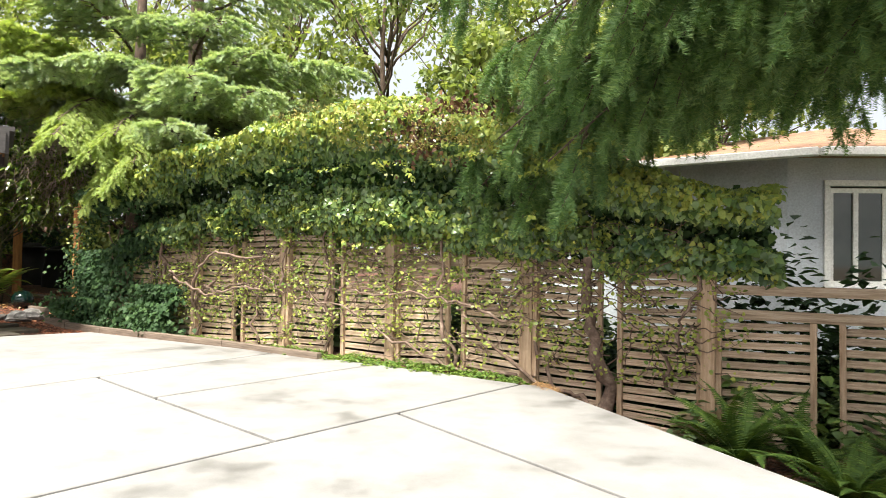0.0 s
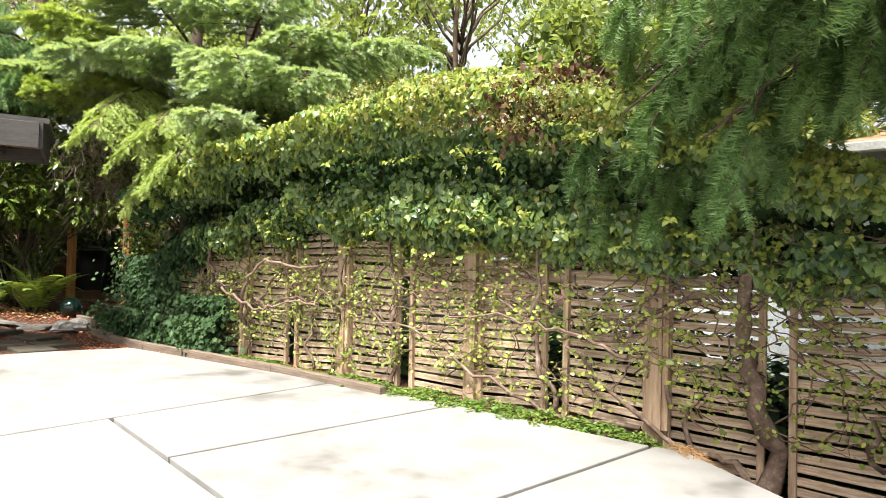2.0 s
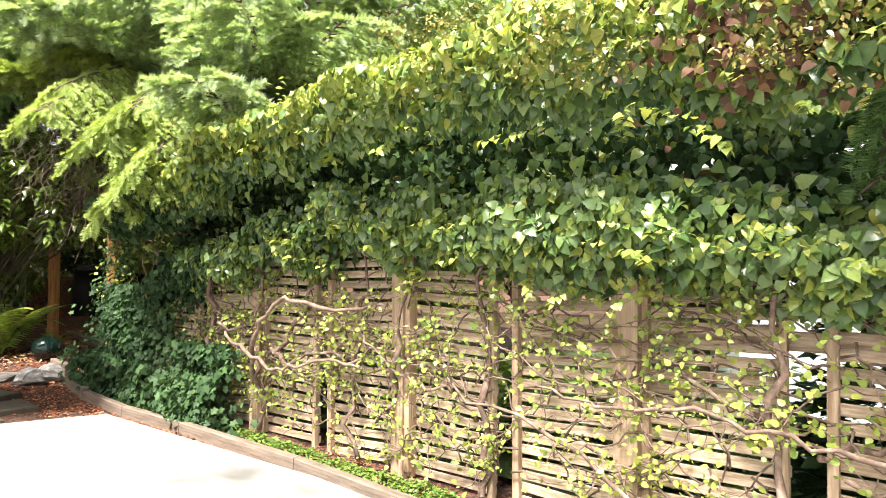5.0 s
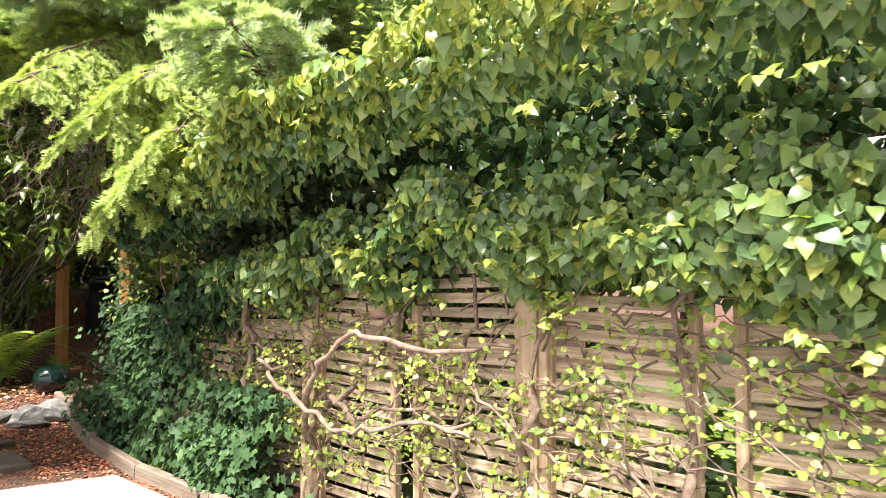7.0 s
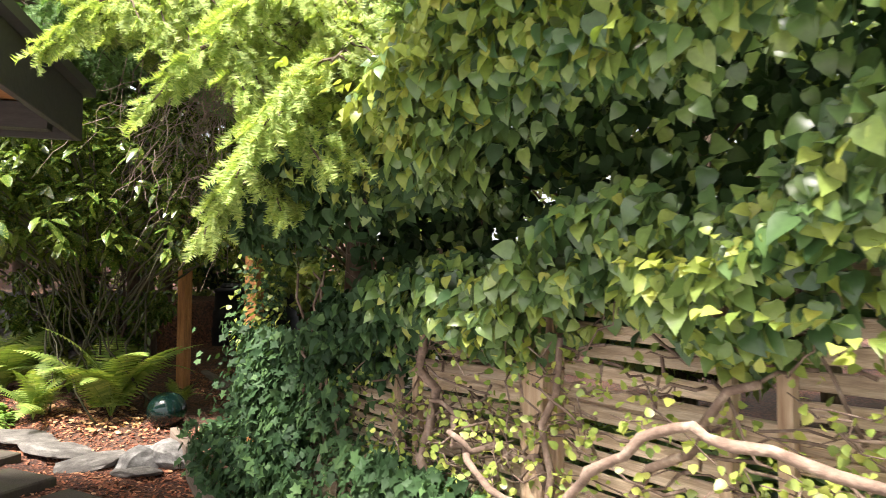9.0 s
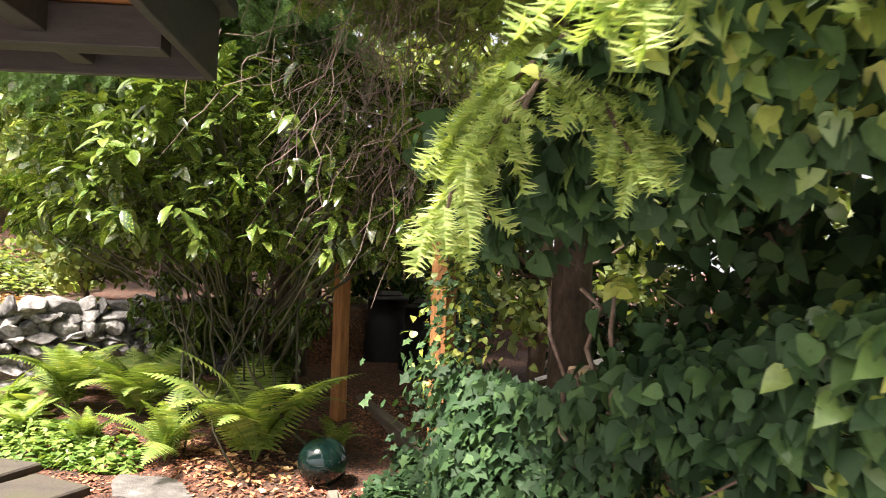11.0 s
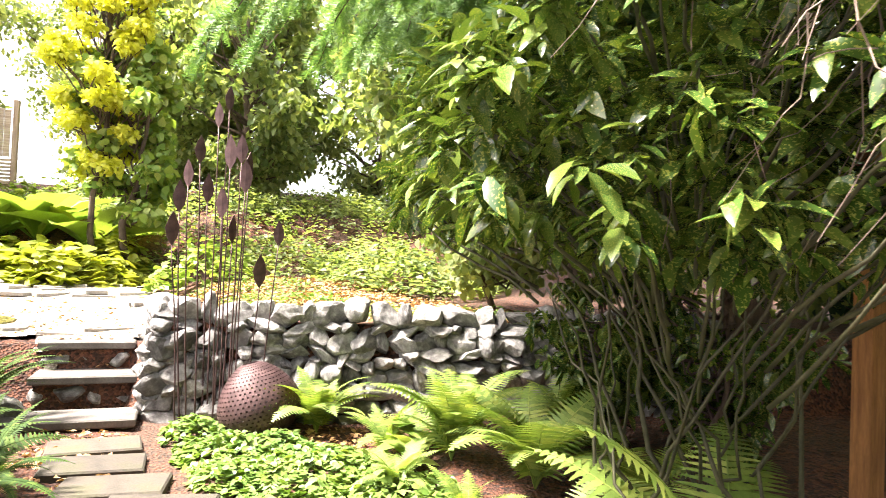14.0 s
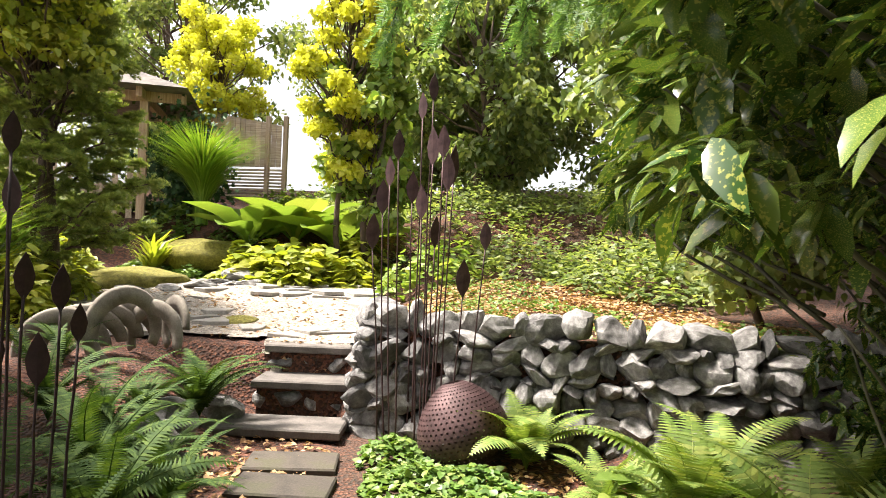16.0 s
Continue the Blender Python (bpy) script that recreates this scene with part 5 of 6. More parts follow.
def build_aucuba():
    at = np.array([-8.5, 11.95, 0.3])
    bush = thing("spotted_laurel", "large glossy spotted laurel bush with yellow-flecked leaves on bare stems", "shrub", tuple(at))
    r = np.random.default_rng(61)
    heads = []
    n = 1250
    while len(heads) < n:
        x, y = r.uniform(-10.9, -6.5), r.uniform(10.65, 13.2)
        hi = 3.3 - 0.12 * (x + 8.4) ** 2 - 0.22 * (y - 12) ** 2
        lo = 1.55 + 0.10 * abs(x + 8.0) + 0.2 * max(0, 11.6 - y)
        if x < -8.6:
            front = 10.7 + 0.22 * (-8.6 - x)
            if y < front:
                continue
        if y < 10.95 and x > -7.0:
            lo = 1.95
        if (x + 6.87) ** 2 + (y - 10.2) ** 2 < 1.3 ** 2:
            continue
        z = r.uniform(lo + 0.15, hi)
        heads.append((x, y, z))
    heads = np.array(heads)
    P, T, U = [], [], []
    twig = Bits()
    for k, h in enumerate(heads):
        base = np.array([-8.5 + (h[0] + 8.5) * 0.45, 11.95 + (h[1] - 11.95) * 0.4, h[2] - r.uniform(0.35, 0.7)])
        if k % 9 == 0:
            twig.tube(wander(base, h, 6, 0.05, 1500 + k) - at, np.linspace(0.011, 0.005, 6), 5)
        out = unit(h - np.array([-8.5, 12.0, 1.6]))
        for q in range(r.integers(6, 11)):
            a = r.uniform(0, 6.283)
            dr = np.array([math.cos(a), math.sin(a), 0]) * 0.8 + out * 0.6 + np.array([0, 0, r.normal(-0.55, 0.4)])
            P.append(h + r.normal(0, 0.03, 3))
            T.append(dr)
            U.append(np.array([0, 0, 1]) + out * 0.4 + r.normal(0, 0.3, 3))
    tagged(part("twig", twig, GREENSTEM, bush, smooth=True), kind="stuff")
    P, T, U, size = np.array(P), np.array(T), np.array(U), r.uniform(0.10, 0.20, len(P))
    front = np.where((P[:, 1] < 11.15) & (P[:, 0] > -9.2))[0][:280]
    leaf = Bits().add(*LANCE).mesh("leaf", AUCUBA, True)
    for k in front:
        x = Vector(T[k]).normalized()
        y = Vector(U[k]).cross(x).normalized()
        z = x.cross(y)
        m = Matrix((x, y, z)).transposed().to_4x4()
        part("leaf", leaf, None, bush, at=Matrix.Translation(P[k] - at) @ m @ Matrix.Scale(size[k], 4))
    rest = np.setdiff1d(np.arange(len(P)), front)
    scatter("foliage", LANCE, P[rest] - at, T[rest], U[rest], size[rest], AUCUBA, bush, "", "stuff")
    for k in range(20):
        a = r.uniform(0, 6.283)
        d = r.uniform(0.3, 1.15)
        b = at + np.array([r.normal(0, 0.45), r.normal(0, 0.3), 0])
        e = at + np.array([math.cos(a) * d * 1.2, math.sin(a) * d * 0.7, r.uniform(1.2, 2.0)])
        part("stem", Bits().tube(wander((b[0], b[1], float(ground_z(b[0], b[1])) - 0.02), e, 12, 0.16, 1900 + k) - at, np.linspace(r.uniform(0.009, 0.017), 0.004, 12), 6), GREENSTEM, bush, smooth=True)


build_aucuba()


# ---- ferns ----
def frond_mesh(length, width, pairs, arch, material, seed, teeth=True):
    r = np.random.default_rng(seed)
    t = np.linspace(0, 1, 12)
    ang = np.radians(72 - arch * t)
    step = length / 11
    x = np.concatenate([[0], np.cumsum(np.cos(ang[:-1]) * step)])
    z = np.concatenate([[0], np.cumsum(np.sin(ang[:-1]) * step)])
    b = Bits().tube(np.stack([x, 0 * x, z], 1), np.linspace(0.006, 0.0015, 12), 4)
    for k in range(pairs):
        s = 0.14 + 0.84 * k / pairs
        px, pz = np.interp(s, t, x), np.interp(s, t, z)
        a = np.interp(s, t, ang)
        w = width * math.sin(math.pi * min(1, 0.22 + s * 0.80)) ** 0.8 * r.uniform(0.9, 1.08)
        th = length * 0.84 / pairs * 0.46
        fx, fz = math.cos(a), math.sin(a)
        for sg in (1, -1):
            v, segs = [], 4
            for j in range(segs + 1):
                q = j / segs
                c = np.array([px + fx * w * 0.22 * q, sg * w * q, pz + fz * w * 0.22 * q - 0.10 * w * q * q])
                hw = th * (1 - q ** 1.6) * (1.25 if j % 2 and teeth else 0.9)
                v += [c + np.array([fx, 0, fz]) * hw, c - np.array([fx, 0, fz]) * hw]
            b.add(v, [(2 * j, 2 * j + 1, 2 * j + 3, 2 * j + 2) for j in range(segs)])
    return b.mesh("frond", material)


FRONDS = {"light": [frond_mesh(1, 0.19, 26, a, FERN, i) for i, a in enumerate((70, 95, 120))], "dark": [frond_mesh(1, 0.10, 38, a, FERNDARK, 9 + i) for i, a in enumerate((75, 100, 130))]}


def fern(x, y, count, size, tone, seed, label, z=None, lean=0):
    r = np.random.default_rng(seed)
    z = float(ground_z(x, y)) if z is None else z
    f = thing("fern", label, "fern", (x, y, z), "ferns")
    for k in range(count):
        a = 360 * k / count + r.normal(0, 14)
        part("frond", FRONDS[tone][r.integers(3)], None, f, at=pose(0, 0, 0, r.normal(0, 8), r.uniform(-24, 10), a) @ Matrix.Scale(size * r.uniform(0.7, 1.12), 4))
    return f


LIGHTF = "bright green lady fern with arching feathery fronds"
DARKF = "dark green sword fern with narrow fronds"
for k, (x, y, c, s, tone) in enumerate([(-8.0, 11.75, 20, 1.1, "light"), (-8.5, 11.35, 14, 0.6, "light"), (-9.5, 11.75, 20, 0.9, "light"), (-10.1, 11.45, 18, 0.8, "light"), (-9.0, 12.1, 14, 0.7, "light"), (-10.6, 11.15, 14, 0.5, "light"), (-9.3, 11.2, 12, 0.45, "light"), (-11.35, 10.78, 24, 0.72, "light"), (-10.8, 11.9, 18, 0.75, "light"), (-10.2, 12.4, 16, 0.75, "light"), (-9.9, 11.0, 12, 0.45, "light"),
                                        (-11.85, 8.3, 26, 0.85, "dark"), (-9.9, 8.6, 24, 0.85, "dark"), (-9.35, 8.75, 22, 0.7, "dark"), (-10.5, 8.25, 24, 0.9, "dark"), (-9.0, 8.95, 18, 0.6, "dark"), (-11.1, 7.6, 20, 0.8, "dark"), (-9.7, 8.1, 24, 0.9, "dark"), (-11.0, 8.0, 22, 0.8, "dark"), (-11.9, 7.2, 16, 0.6, "dark"), (-10.35, 8.75, 20, 0.6, "dark"), (-10.95, 8.45, 18, 0.5, "dark"),
                                        (-11.45, 8.05, 22, 0.5, "dark"), (-12.2, 8.25, 20, 0.5, "dark"), (2.75, 4.75, 30, 0.85, "dark"), (3.2, 4.3, 28, 0.8, "dark"), (2.4, 5.5, 28, 0.85, "dark"), (3.4, 5.1, 26, 0.75, "dark"), (2.9, 5.6, 22, 0.7, "dark"), (-7.75, 12.35, 9, 0.4, "light")]):
    fern(x, y, c, s, tone, 80 + k, LIGHTF if tone == "light" else DARKF)


def carpet(name, label, spots, count, shape, size, material, seed, height=0.1, lift=0.0, kind="stuff"):
    """Low planting: leaves over patches (x, y, rx, ry)."""
    r = np.random.default_rng(seed)
    w = np.array([a * b for _, _, a, b in spots])
    idx = r.choice(len(spots), size=count, p=w / w.sum())
    s = np.array(spots)[idx]
    a, d = r.uniform(0, 6.283, count), np.sqrt(r.uniform(0, 1, count))
    x, y = s[:, 0] + np.cos(a) * d * s[:, 2], s[:, 1] + np.sin(a) * d * s[:, 3]
    z = ground_z(x, y) + lift + height * (1 - d ** 2 * 0.8) * r.uniform(0.3, 1, count) * (0.7 + 0.6 * np.array([noise.noise(Vector((p * 3, q * 3, 0))) for p, q in zip(x, y)]))
    ob = scatter(name, shape, np.stack([x, y, z], 1), np.stack([np.cos(a * 7), np.sin(a * 7), r.normal(-0.1, 0.25, count)], 1), r.normal(0, 0.35, (count, 3)) + np.array([[0, 0, 1]]), r.uniform(0.7, 1.3, count) * size, material)
    return tagged(ob, label, name.replace("_", " "), kind=kind)


carpet("ground_cover", "fresh green low leafy ground cover", [(-9.6, 10.95, 0.75, 0.4), (-10.3, 10.55, 0.65, 0.55), (-10.9, 10.2, 0.5, 0.5), (-11.4, 9.9, 0.35, 0.3), (-10.4, 10.1, 0.4, 0.3), (-8.9, 11.15, 0.35, 0.25)], 7500, OVATE, 0.055, GROUNDLEAF, 91, 0.2)
bed = [tuple(along(u, 0.28, 0)[:2]) + (0.2, 0.14) for u in np.arange(-1.7, 5.2, 0.28)] + [tuple(along(u, 0.5, 0)[:2]) + (0.14, 0.1) for u in np.arange(-1.0, 1.4, 0.3)]
carpet("bed_planting", "tiny-leaved light green plants in the narrow bed", bed, 11000, SMALL, 0.034, GROUNDLEAF, 92, 0.13)
carpet("ivy_carpet", "dark ivy spreading over the ground", [(-6.3, 12.2, 0.9, 0.6), (-6.9, 12.9, 0.6, 0.5), (-5.8, 11.5, 0.5, 0.3), (-6.6, 12.4, 0.5, 0.4)], 4200, IVYS, 0.07, IVY, 93, 0.22)
carpet("bark_chips", "loose red-brown bark chips on the beds", [(-6.3, 10.6, 1.2, 0.8), (-7.4, 11.4, 1.0, 0.7), (-5.2, 10.25, 0.8, 0.4), (-8.6, 11.2, 0.9, 0.6), (-3.0, 9.2, 1.0, 0.3), (-7.4, 13.8, 1.6, 0.9), (-5.6, 13.6, 1.3, 0.9)], 15000, CHIPS, 0.034, CHIP, 94, 0.012, 0.004)
chips = [tuple(along(u, 0.62, 0)[:2]) + (0.25, 0.08) for u in np.arange(0.2, 5.0, 0.3)]
carpet("edge_litter", "reddish litter between slab and timber", chips, 3500, CHIPS, 0.026, CHIP, 95, 0.015, 0.01)
carpet("needle_litter", "orange fallen needles along the slab edge", [(1.18 + 0.125 * k, 6.6 - 0.29 * k, 0.12, 0.2) for k in range(11)], 5000, STRAP, 0.07, DRYLEAF, 96, 0.05, 0.14)
carpet("fallen_leaves", "dry tan leaves on steps, gravel and bed", [(-12.9, 8.9, 0.3, 0.3), (-13.6, 8.8, 0.6, 0.6), (-14.5, 8.6, 0.8, 0.7), (-14.8, 7.3, 1.2, 1.0), (-13.9, 8.0, 0.8, 0.8), (-11.3, 8.9, 0.5, 0.5), (-13.2, 10.8, 0.8, 0.9), (-10.7, 9.0, 0.4, 0.4), (-8.0, 11.7, 0.7, 0.4), (-10.9, 10.9, 0.5, 0.5)], 4200, SMALL, 0.055, DRYLEAF, 97, 0.02, 0.025)
carpet("wall_top_planting", "straggling small green plants above the wall", [(-12.6, 10.4, 0.4, 0.8), (-12.5, 11.4, 0.5, 0.8), (-12.3, 12.6, 0.6, 0.8), (-13.4, 11.0, 0.7, 1.2), (-14.6, 10.6, 0.8, 0.9)], 3600, OVATE, 0.045, GROUNDLEAF, 98, 0.2)
carpet("hosta_bed", "broad lime-green leafy perennials massed together", [(-16.6, 8.0, 0.7, 1.1), (-16.9, 7.2, 0.6, 0.6), (-17.2, 8.6, 0.6, 0.6)], 2600, OVATE, 0.19, LIME, 99, 0.85)
carpet("left_planting", "mixed yellow-green shrubs beside the terrace", [(-14.3, 5.3, 0.9, 0.6), (-15.4, 4.9, 0.9, 0.6), (-13.2, 5.9, 0.6, 0.5)], 4200, LANCE, 0.14, LIME, 100, 0.95)
carpet("left_planting", "low green perennials by the spiky plant", [(-17.0, 5.4, 0.6, 0.6), (-16.8, 6.2, 0.4, 0.3), (-17.9, 6.6, 0.6, 0.6), (-18.6, 5.2, 0.8, 0.6)], 3000, OVATE, 0.09, GROUNDLEAF, 101, 0.3)
carpet("hill_planting", "mixed green shrubs and perennials covering the slope", [(-15.2, 12.6, 1.0, 1.0), (-16.6, 11.2, 1.3, 1.2), (-18.5, 10.0, 1.6, 1.6), (-16.0, 13.0, 2.0, 1.6), (-20.0, 8.0, 1.5, 1.4), (-19.8, 12.5, 2.2, 2.2)], 13000, SMALL, 0.11, TREELEAF, 103, 0.8)
carpet("hill_planting", "bright green shrubs along the slope", [(-15.6, 9.9, 0.8, 0.7), (-20.6, 6.5, 1.0, 0.8), (-19.5, 3.0, 1.5, 1.5), (-22, 7.5, 1.5, 1.5), (-17.5, 3.2, 1.4, 1.0)], 6000, OVATE, 0.12, HOSTA, 104, 0.9)
carpet("leaf_litter", "leaf litter with sprouting weeds above the wall", [(-12.9, 10.4, 0.6, 0.9), (-13.4, 11.6, 1.1, 1.4), (-12.6, 12.9, 0.8, 1.2), (-14.6, 11.2, 1.0, 1.4), (-14.2, 10.2, 0.8, 0.6)], 9000, SMALL, 0.06, DRYLEAF, 105, 0.05, 0.02)
carpet("back_planting", "shrubs and grass on the far side of the fence", [tuple(along(u, -1.1, 0)[:2]) + (0.6, 0.45) for u in np.arange(-4.5, 6, 0.8)], 12000, SMALL, 0.11, VINE, 106, 1.3)
carpet("back_planting", "grass and weeds behind the fence", [tuple(along(u, -3.2, 0)[:2]) + (1.6, 1.6) for u in np.arange(-6, 7, 1.8)], 9000, LANCE, 0.16, HOSTA, 107, 0.35)
# Dark leaves added here stand in for the shade between the slats.
carpet("back_planting", "dark leaves added behind the fence in place of shade", [tuple(along(u, -0.75, 0)[:2]) + (0.5, 0.35) for u in np.arange(-4.4, -0.8, 0.5)], 9000, SMALL, 0.13, IVY, 108, 2.5, -0.3)
carpet("right_planting", "dark leafy shrub by the fence", [(2.9, 6.4, 0.7, 0.35), (3.6, 6.0, 0.6, 0.4)], 1500, OVATE, 0.1, VINE, 102, 1.1)


def tuft(name, label, x, y, count, length, material, seed, spread=0.5, width=1.0):
    r = np.random.default_rng(seed)
    ob = thing(name, label, "plant", (x, y, float(ground_z(x, y))))
    a = r.uniform(0, 6.283, count)
    out = r.uniform(0.1, spread, count)
    P = np.stack([np.cos(a) * 0.08, np.sin(a) * 0.08, np.zeros(count)], 1) * r.uniform(0, 1.5, (count, 1))
    T = np.stack([np.cos(a) * out, np.sin(a) * out, np.ones(count)], 1)
    U = np.stack([-np.cos(a), -np.sin(a), np.full(count, 0.4)], 1)
    sh = (STRAP[0] * np.array([1, width, 1.6]), STRAP[1])
    scatter("blade", sh, P, T, U, r.uniform(0.6, 1.1, count) * length, material, ob, "", "stuff")


tuft("ornamental_grass", "tall fountain of bright green ornamental grass", -18.4, 5.7, 1600, 1.75, GRASSB, 110, 0.55, 0.35)
tuft("yucca", "spiky variegated sword-leaved plant", -16.9, 5.55, 60, 0.75, LIME, 111, 0.9, 2.6)
tuft("ornamental_grass", "long grassy blades by the terrace edge", -13.2, 5.5, 300, 1.5, GRASSB, 112, 0.7, 0.5)


def gunnera(x, y, seed):
    r = np.random.default_rng(seed)
    g = thing("rhubarb_plant", "giant rhubarb-like plant with large ribbed upright leaves", "plant", (x, y, float(ground_z(x, y))))
    for k in range(9):
        a = 40 * k + r.normal(0, 10)
        sh = leaf_shape([(0.25, 0.05), (0.45, 0.20), (0.65, 0.27), (0.85, 0.20)], 0.5, 0.5)
        part("leaf", Bits().add(sh[0], sh[1]), HOSTA, g, at=pose(0, 0, 0, 0, -r.uniform(40, 65), a) @ Matrix.Scale(r.uniform(1.0, 1.4), 4))


for k, (x, y) in enumerate([(-17.9, 6.75), (-18.0, 7.5), (-17.8, 8.3)]):
    gunnera(x, y, 120 + k)


def juniper():
    at = np.array([-14.4, 5.5, 1.2])
    t = thing("juniper_tree", "dark shaggy conifer leaning beside the terrace", "tree", tuple(at))
    part("trunk", Bits().tube(wander((0, 0, -0.3), (0.2, -0.2, 3.4), 10, 0.2, 77), np.linspace(0.12, 0.03, 10), 8), BARK, t, smooth=True)
    r = np.random.default_rng(78)
    for k in range(30):
        z = 0.2 + 3.0 * k / 30
        a = 2.4 * k
        ln = 1.25 - 0.25 * z
        bough(t, at + np.array([0, 0, z]), at + np.array([math.cos(a) * ln, math.sin(a) * ln, z + 0.45]), 0.45, 230, -0.05, JUNIPER, SPR[0], 0.17, 800 + k, 0.1, BARK, 0.02)


juniper()


def hosta(x, y, seed, size=0.28):
    r = np.random.default_rng(seed)
    h = thing("hosta", "hosta with broad smooth light-green leaves", "plant", (x, y, float(ground_z(x, y))), "hostas")
    me = Bits().add(*leaf_shape([(0.15, 0.28), (0.45, 0.36), (0.78, 0.22)], 0.25, 0.35)).mesh("leaf", HOSTA)
    for k in range(9):
        part("leaf", me, None, h, at=pose(0, 0, 0.04 + 0.02 * k, 0, -r.uniform(15, 50), 40 * k + r.normal(0, 12)) @ Matrix.Scale(size * r.uniform(0.7, 1.1), 4))


hosta(-10.5, 11.3, 130)
hosta(-10.2, 11.15, 131, 0.22)


# ---- garden ornaments ----
def gazing_ball():
    bm = bmesh.new()
    bmesh.ops.create_uvsphere(bm, u_segments=40, v_segments=24, radius=0.175)
    for v in bm.verts:
        v.co.z *= 0.96
    me = bpy.data.meshes.new("glazed_ball")
    bm.to_mesh(me)
    bm.free()
    me.materials.append(BALL)
    me.polygons.foreach_set("use_smooth", [True] * len(me.polygons))
    tagged(part("glazed_ball", me, at=pose(-7.4, 11.84, float(ground_z(-7.4, 11.84)) + 0.155)), "glossy dark green glazed garden ball on the mulch", "garden ball")


gazing_ball()

LEAFBLADE = leaf_shape([(0.25, 0.13), (0.5, 0.17), (0.75, 0.11)], 0.12, 0.03)


def metal_stakes(at, specs, material, label):
    st = thing("metal_leaf_sculpture", label, "sculpture", at)
    for k, (x0, y0, x1, y1, h, ln, turn) in enumerate(specs):
        stem = part("stem", Bits().tube(wander((x0, y0, -0.05), (x1, y1, h), 8, 0.015, 60 + k), np.linspace(0.007, 0.005, 8), 6), material, st, smooth=True)
        v = LEAFBLADE[0] * ln
        b = Bits().add(np.stack([v[:, 1] * 1.15, v[:, 2], v[:, 0]], 1), LEAFBLADE[1])
        lf = part("leaf", b, material, stem, "leaf-shaped steel blade", at=pose(x1, y1, h - 0.02, 0, 0, turn))
        s = lf.modifiers.new("thickness", "SOLIDIFY")
        s.thickness = 0.004


def sculptures():
    at = np.array([-11.75, 10.02, float(ground_z(-11.75, 10.02))])
    r = np.random.default_rng(140)
    sp = []
    for k, (y, top) in enumerate([(9.62, 1.97), (9.66, 2.25), (9.72, 2.45), (9.80, 2.62), (9.88, 2.35), (9.94, 3.0), (10.02, 3.15), (10.04, 2.62), (10.12, 2.66), (10.16, 2.42), (10.2, 2.5), (10.3, 1.65), (10.46, 2.0), (9.98, 2.2), (10.08, 2.0)]):
        x = r.uniform(-0.25, 0.25)
        sp.append((x * 0.7, (y - at[1]) * 0.75, x, y - at[1], top - at[2] - 0.2, r.uniform(0.22, 0.32), r.uniform(40, 140)))
    metal_stakes(tuple(at), sp, RUST, "cluster of tall rusted steel stems with leaf-shaped blades")
    at = np.array([-9.0, 8.82, float(ground_z(-9.0, 8.82))])
    sp = []
    for k, (y, top) in enumerate([(8.80, 2.18), (8.76, 1.98), (8.74, 1.62), (8.84, 1.66), (8.87, 1.72), (8.72, 1.45), (8.90, 1.55), (8.80, 1.4)]):
        x = r.uniform(-0.15, 0.15)
        sp.append((x * 0.8, (y - at[1]) * 0.8, x, y - at[1], top - at[2] - 0.15, r.uniform(0.14, 0.2), r.uniform(40, 140)))
    metal_stakes(tuple(at), sp, DARKSTEEL, "cluster of dark steel stems with leaf-shaped blades")
    # perforated steel vessel
    ves = Bits()
    nu, nv = 46, 26
    c = np.array([-11.5, 10.33, float(ground_z(-11.5, 10.33)) + 0.26])
    for j in range(nv):
        for i in range(nu):
            a0, a1 = 6.283 * i / nu, 6.283 * (i + 0.62) / nu
            p0, p1 = -1.45 + 2.75 * j / nv, -1.45 + 2.75 * (j + 0.62) / nv
            s = 0.5 * (j % 2) * 6.283 / nu
            def q(a, p):
                rad = 0.30 * math.cos(p) * (1 - 0.25 * math.sin(p))
                return (rad * math.cos(a + s), 1.1 * rad * math.sin(a + s), 0.31 * math.sin(p))
            a2, p2 = 6.283 * (i + 1) / nu, -1.45 + 2.75 * (j + 1) / nv
            ves.add([q(a0, p0), q(a2, p0), q(a2, p1), q(a0, p1)], [(0, 1, 2, 3)])
            ves.add([q(a0, p1), q(a1, p1), q(a1, p2), q(a0, p2)], [(0, 1, 2, 3)])
    ob = part("perforated_vessel", ves, RUST, at=pose(*c, 12, -10, 20))
    tagged(ob, "rounded rusty vessel of perforated sheet steel", "sculpture")
    s = ob.modifiers.new("thickness", "SOLIDIFY")
    s.thickness = 0.004
    # interlocking concrete rings
    cs = thing("ring_sculpture", "weathered cast concrete sculpture of interlocked open rings", "sculpture", (-12.35, 7.42, float(ground_z(-12.35, 7.42))), turn=0)

    def arc(rad, a0, a1, w, th, m):
        n = 26
        v, f = [], []
        for i in range(n + 1):
            t = math.radians(a0 + (a1 - a0) * i / n)
            k = 0.55 + 0.45 * math.sin(math.pi * i / n)
            for rr, ww in ((rad - th * k, -w * k), (rad, -w * k * 1.08), (rad + th * 0.15, 0), (rad, w * k * 1.08), (rad - th * k, w * k)):
                v.append(m @ Vector((rr * math.cos(t), ww, rr * math.sin(t))))
        for i in range(n):
            for j in range(5):
                f.append((i * 5 + j, i * 5 + (j + 1) % 5, i * 5 + 5 + (j + 1) % 5, i * 5 + 5 + j))
        f += [(4, 3, 2, 1, 0), tuple(n * 5 + q for q in range(5))]
        part("ring", Bits().add(v, f), CONCGREY, cs, smooth=True)
    for k in range(4):
        arc(0.34 - 0.01 * k, 5, 190, 0.028, 0.13, pose(0.22 - 0.10 * k, -0.36 + 0.10 * k, 0.05 + 0.03 * k, 0, 0, 118))
